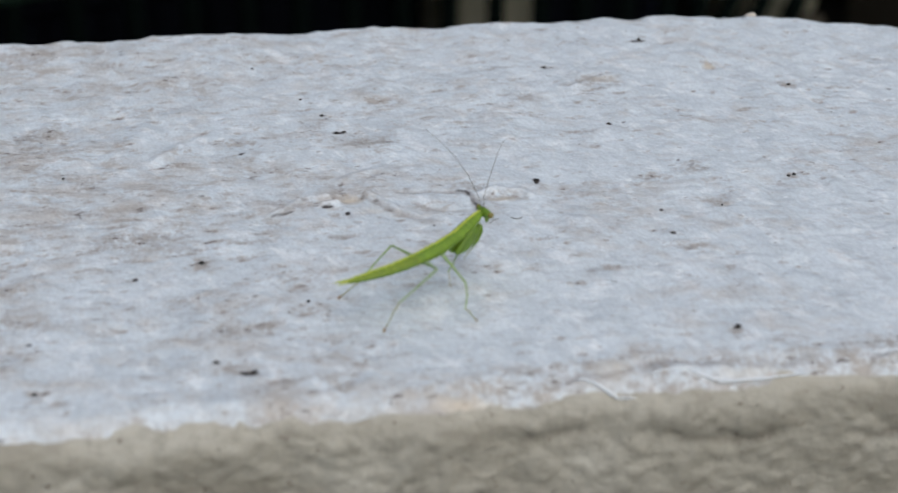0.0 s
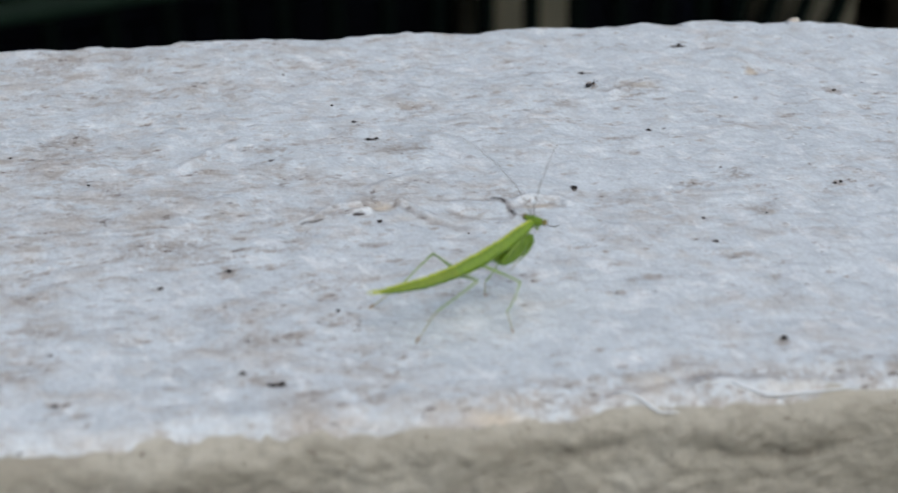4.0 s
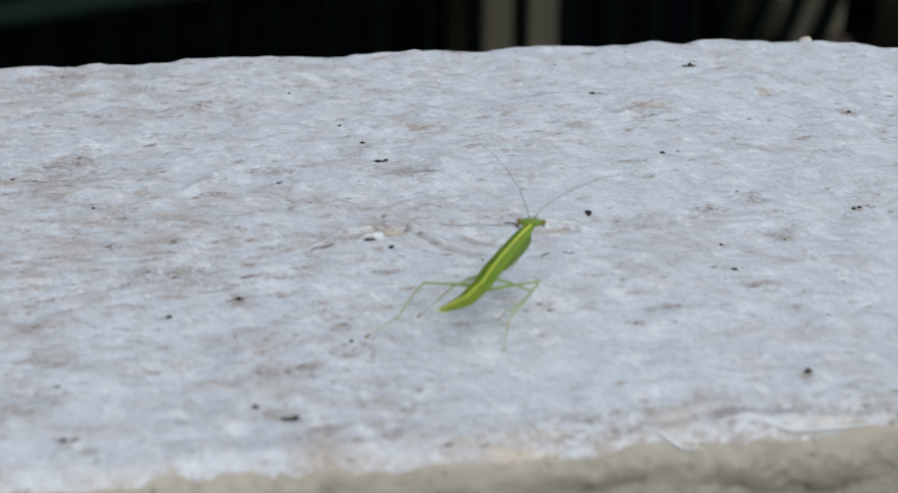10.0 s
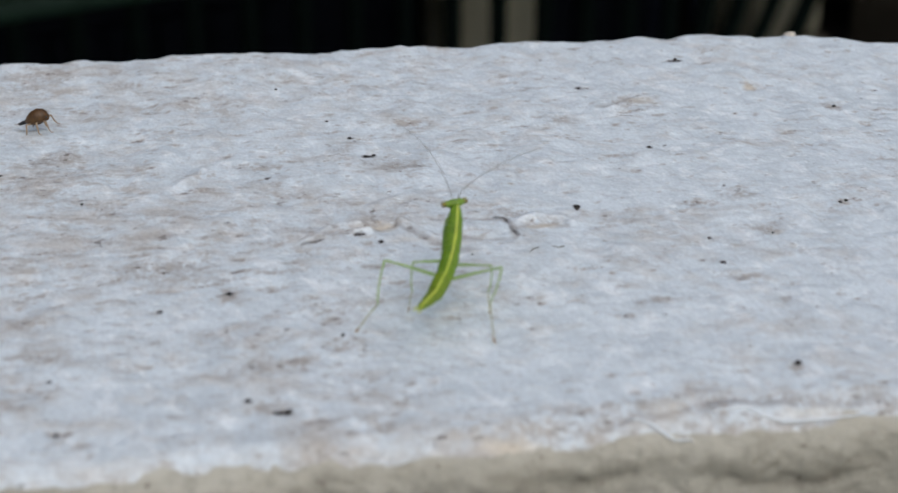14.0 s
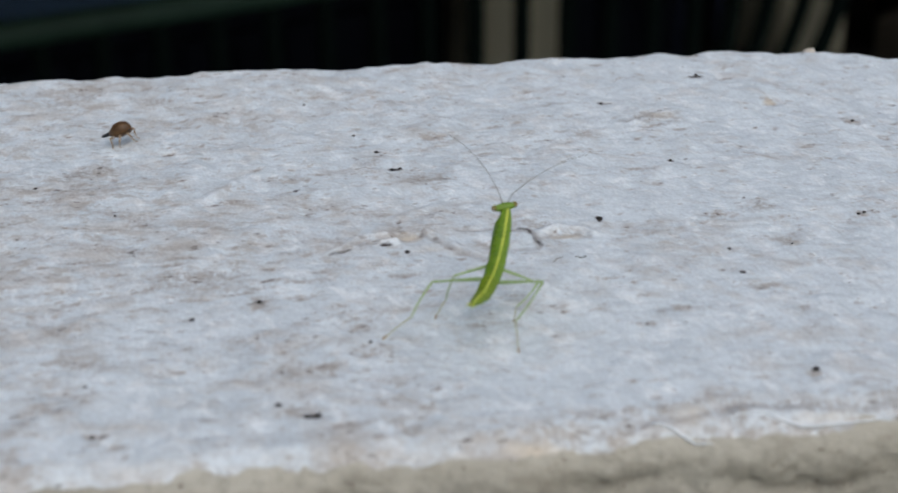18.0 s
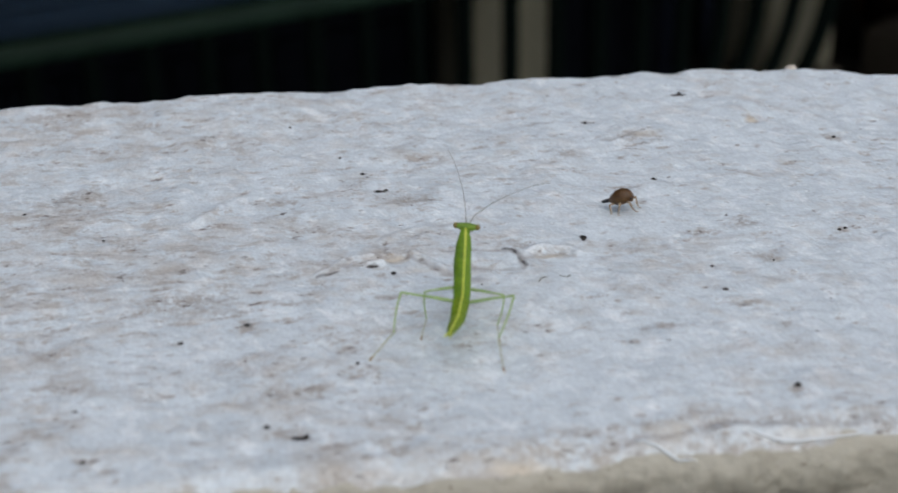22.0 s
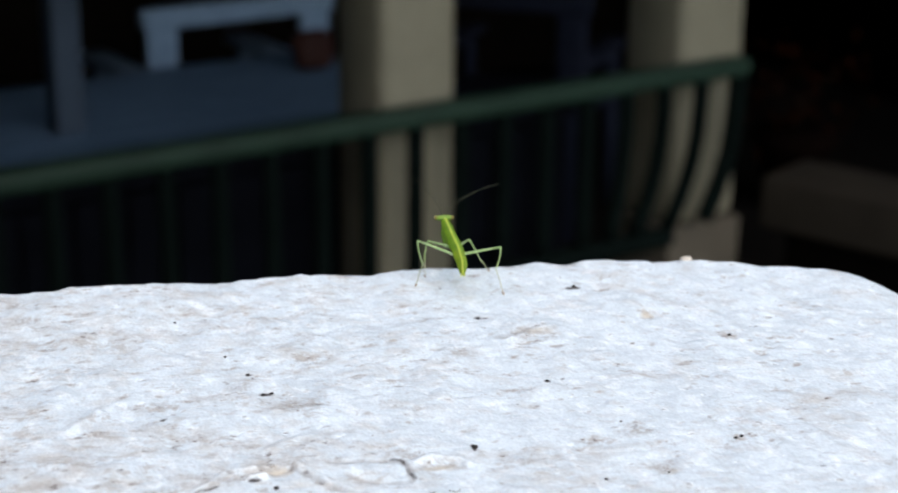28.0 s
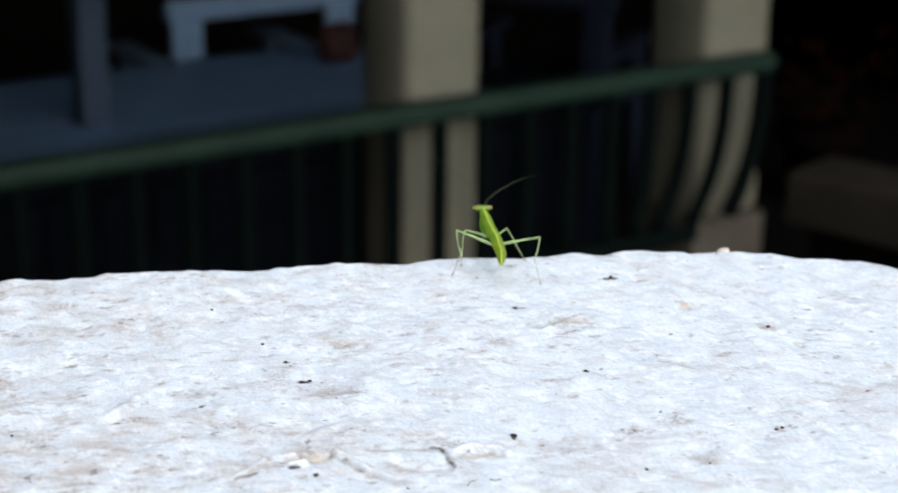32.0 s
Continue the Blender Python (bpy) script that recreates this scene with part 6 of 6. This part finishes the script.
        (25.8, -14.7, 59.9, 4.7, -14.0, 58.1, 1.9, -13.5, 57.0, 0.0),
        (26, -13.6, 60.7, 4.3, -13.5, 58.4, 1.7, -13.5, 57.0, 0.0),
        (26.5, -13.4, 60.5, 4.7, -13.5, 58.4, 1.9, -13.5, 57.0, 0.0),
        (28.5, -13.5, 60.4, 4.4, -13.8, 58.5, 1.6, -13.5, 57.0, 0.0),
        (30, -13.5, 60.0, 4.8, -13.7, 58.3, 1.9, -13.5, 57.0, 0.0),
        (32, -13.4, 60.3, 4.6, -13.6, 58.4, 1.8, -13.5, 57.0, 0.0),
    ),
}
# the head's heading and tilt, in degrees
HEAD_TURN = ((0, 40, -24), (3.5, 42, -22), (4.0, 62, -16), (4.5, 84, -10), (6.5, 90, -10), (8, 92, -8), (9, 94, -8), (12, 94, -8), (13.4, 94, -8), (14, 126, -8), (17.5, 132, -8), (18, 126, -8), (19, 97, -8),
             (20, 118, -8), (21, 104, -8), (22, 84, -8), (24, 78, -8), (24.9, 82, -8), (25.5, 96, -8), (26.2, 104, -8), (32, 104, -8))


def between(rows, t):
    """The row at t on a smooth line that never overshoots."""
    i = max(0, min(len(rows) - 2, sum(r[0] <= t for r in rows) - 1))
    a, b = rows[i], rows[i + 1]
    span = b[0] - a[0]
    s = max(0.0, min(1.0, (t - a[0]) / span))
    before, after = rows[max(i - 1, 0)], rows[min(i + 2, len(rows) - 1)]
    out = []
    for k in range(1, len(a)):
        d = (b[k] - a[k]) / span
        d0 = (a[k] - before[k]) / max(a[0] - before[0], 1e-6)
        d1 = (after[k] - b[k]) / max(after[0] - b[0], 1e-6)
        m0 = 2 * d * d0 / (d + d0) if d * d0 > 0 else 0.0
        m1 = 2 * d * d1 / (d + d1) if d * d1 > 0 else 0.0
        out.append((2 * s**3 - 3 * s**2 + 1) * a[k] + (s**3 - 2 * s**2 + s) * m0 * span + (3 * s**2 - 2 * s**3) * b[k] + (s**3 - s**2) * m1 * span)
    return out


def along(start, end, up):
    """A pose at start whose x axis points to end."""
    x = (end - start).normalized()
    y = Vector(up).cross(x).normalized()
    return Matrix.Translation(start) @ Matrix((x, y, x.cross(y))).transposed().to_4x4()


def motions():
    times = [n * 0.25 for n in range(100)] + [24.8, 25.0, 25.1, 25.2, 25.3, 25.4, 25.5, 25.6, 25.7, 25.8, 26.0, 26.25, 26.5] + [26.5 + 0.25 * n for n in range(1, 23)]
    rows, middle_rows, front_rows, belly_rows, tip_rows, head_rows = [], [], [], [], [], []
    leg_rows = {leg: ([], [], []) for leg in LEGS}
    for t in times:
        lean = float(np.interp(t, (7.2, 9.2, 24.9, 25.5), (0, 1, 1, 0)))
        joints = [v * MM for v in between(BODY, t)]
        neck, waist, hip, tail = (Vector(joints[k:k + 3]) for k in (0, 3, 6, 9))
        # the trunk rolls a little with its heading
        ahead = Vector((neck.x - tail.x, neck.y - tail.y, 0)).normalized()
        lean *= max(-0.12, min(0.36, 0.28 + 1.35 * ahead.x))
        up = Vector((ahead.y * lean, -ahead.x * lean, 1)).normalized()
        root = along(hip, waist, up)
        back = root.inverted()
        rows.append((t, root))
        waist = root @ Vector((WAIST_LONG * MM, 0, 0))
        bent = ((waist - hip).normalized() * 0.42 + (neck - waist).normalized() * 0.58).normalized()
        middle_rows.append((t, back @ along(waist, waist + bent, up)))
        shoulder = waist + bent * MESO_LONG * MM
        fore = along(shoulder, neck, up)
        front_rows.append((t, back @ fore))
        bent = ((waist - hip).normalized() * 0.42 + (hip - tail).normalized() * 0.58).normalized()
        mid = hip - bent * BELLY_LONG * MM
        belly_rows.append((t, back @ along(hip, hip + bent, up)))
        tip_rows.append((t, back @ along(mid, 2 * mid - tail, up)))
        turn, tilt = between(HEAD_TURN, t)
        head_rows.append((t, back @ Matrix.Translation(fore @ Vector((PRO_LONG * MM, 0, 0.1 * MM))) @ pose(0, 0, 0, 0, -tilt, turn) @ pose(0.6 * MM, 0, 0.05 * MM)))
        for leg, parts in leg_rows.items():
            thigh, shin = (x * MM for x in LEG_LONG[leg[0]][:2])
            joints = [v * MM for v in between(STEPS[leg], t)]
            knee, ankle, foot = (Vector(joints[k:k + 3]) for k in (0, 3, 6))
            if not 24.85 < t < 25.75:
                foot.z += ledge_height(foot.x, foot.y) + 0.06 * MM
            base = root @ (Vector((WAIST_LONG if leg[0] == "mid" else 0.0, 0.55 * leg[1], -0.55)) * MM)
            knee = base + (knee - base).normalized() * thigh
            ankle = knee + (ankle - knee).normalized() * shin
            bend = (knee - (base + ankle) / 2).normalized()
            parts[0].append((t, back @ along(base, knee, bend)))
            parts[1].append((t, back @ along(knee, ankle, bend)))
            parts[2].append((t, back @ along(ankle, foot, (0, 0, 1))))
    walk(MANTIS, rows)
    walk(MIDDLE, middle_rows)
    walk(FRONT, front_rows)
    walk(BELLY, belly_rows)
    walk(TIP, tip_rows)
    walk(HEAD, head_rows)
    # in the side-on stance both antennae point up and back over the body; later they stay spread while the head turns
    for ob, side_on, swings in ((FEELERS[0], 106, ((8, 0), (32, 0))), (FEELERS[1], 60, ((8, 0), (16, -6), (17.5, -8), (18, 0), (20.5, 0), (22, -22), (24.9, -28), (26, 0), (32, 0)))):
        sway = []
        for t in times:
            early = 1.0 - max(0.0, min(1.0, (t - 3.4) / 2.6))
            late = max(0.0, min(1.0, (t - 8.0) / 2.0)) if t < 25 else max(0.0, min(1.0, 26.0 - t))
            turn = between(HEAD_TURN, t)[0]
            sway.append((t, pose(0, 0, 0, 0, -24 * early, 0) @ pose(0, 0, 0, 0, 0, side_on * early + late * (96 - turn) + float(np.interp(t, [k[0] for k in swings], [k[1] for k in swings])))))
        walk(ob, sway)
    for leg, parts in leg_rows.items():
        for ob, keyed in zip(LEGS[leg], parts):
            walk(ob, keyed)

    trail = ((0, -92, 9), (9.0, -84, 11), (9.5, -77, 12), (10.2, -84, 11), (13.4, -80, 12), (14, -71.6, 12.5), (16.5, -71.7, 13.3), (17.3, -71.2, 13.3), (17.6, -70, 13.4), (18, -65.3, 14.2), (18.5, -55.6, 14.3), (19, -47.9, 14.4),
             (19.5, -41, 14.8), (20, -32.6, 14.8), (20.5, -24.1, 14.6), (21, -15.7, 13.6), (21.5, -4.5, 11.6), (22, 4.2, 9.3), (22.5, 10.9, 7.8), (23, 17.8, 5.4), (23.5, 25.2, 2.9), (24, 32.7, 0.0), (24.6, 43, -4), (25.6, 57, -10), (32, 58, -11))
    walk(BUG, [(t, pose(x * MM, y * MM, ledge_height(x * MM, y * MM), 0, -13, 6 if t < 20.8 else -14)) for t, x, y in trail])
    for n, (leg, at, side) in enumerate(BUG_LEGS):
        swing = [(0, 0), (17.25, 0)] + [(17.5 + 0.125 * k, 17 if (k + n) % 2 else -17) for k in range(60)] + [(25.2, 0), (32, 0)]
        walk(leg, [(t, Matrix.Translation(at) @ pose(0, 0, 0, 0, a, 0)) for t, a in swing])
    dash = ((0, -88, 8, 20), (0.6, -80, 12, 25), (1.0, -72.8, 14.1, 24), (1.5, -45.7, 26.4, -18), (2.0, -37.5, 23.7, -12), (2.5, -13.6, 19.9, 10), (3.0, -4, 27, 55), (3.5, -1.5, 34.6, 70), (4.0, -1.9, 34.8, 55), (4.5, 2.0, 39.6, 25),
            (5.4, 20, 45, 18), (6.5, 38.9, 50.5, 15), (7.2, 46, 52, 10), (7.8, 57, 52, -10), (8.6, 63, 53, -20), (32, 63, 53, -20))
    walk(ANT, [(t, pose(x * MM, y * MM, ledge_height(x * MM, y * MM) if t < 7.3 else (-1.0 if t < 8 else -20.0) * MM, 0, 0, a)) for t, x, y, a in dash])


motions()
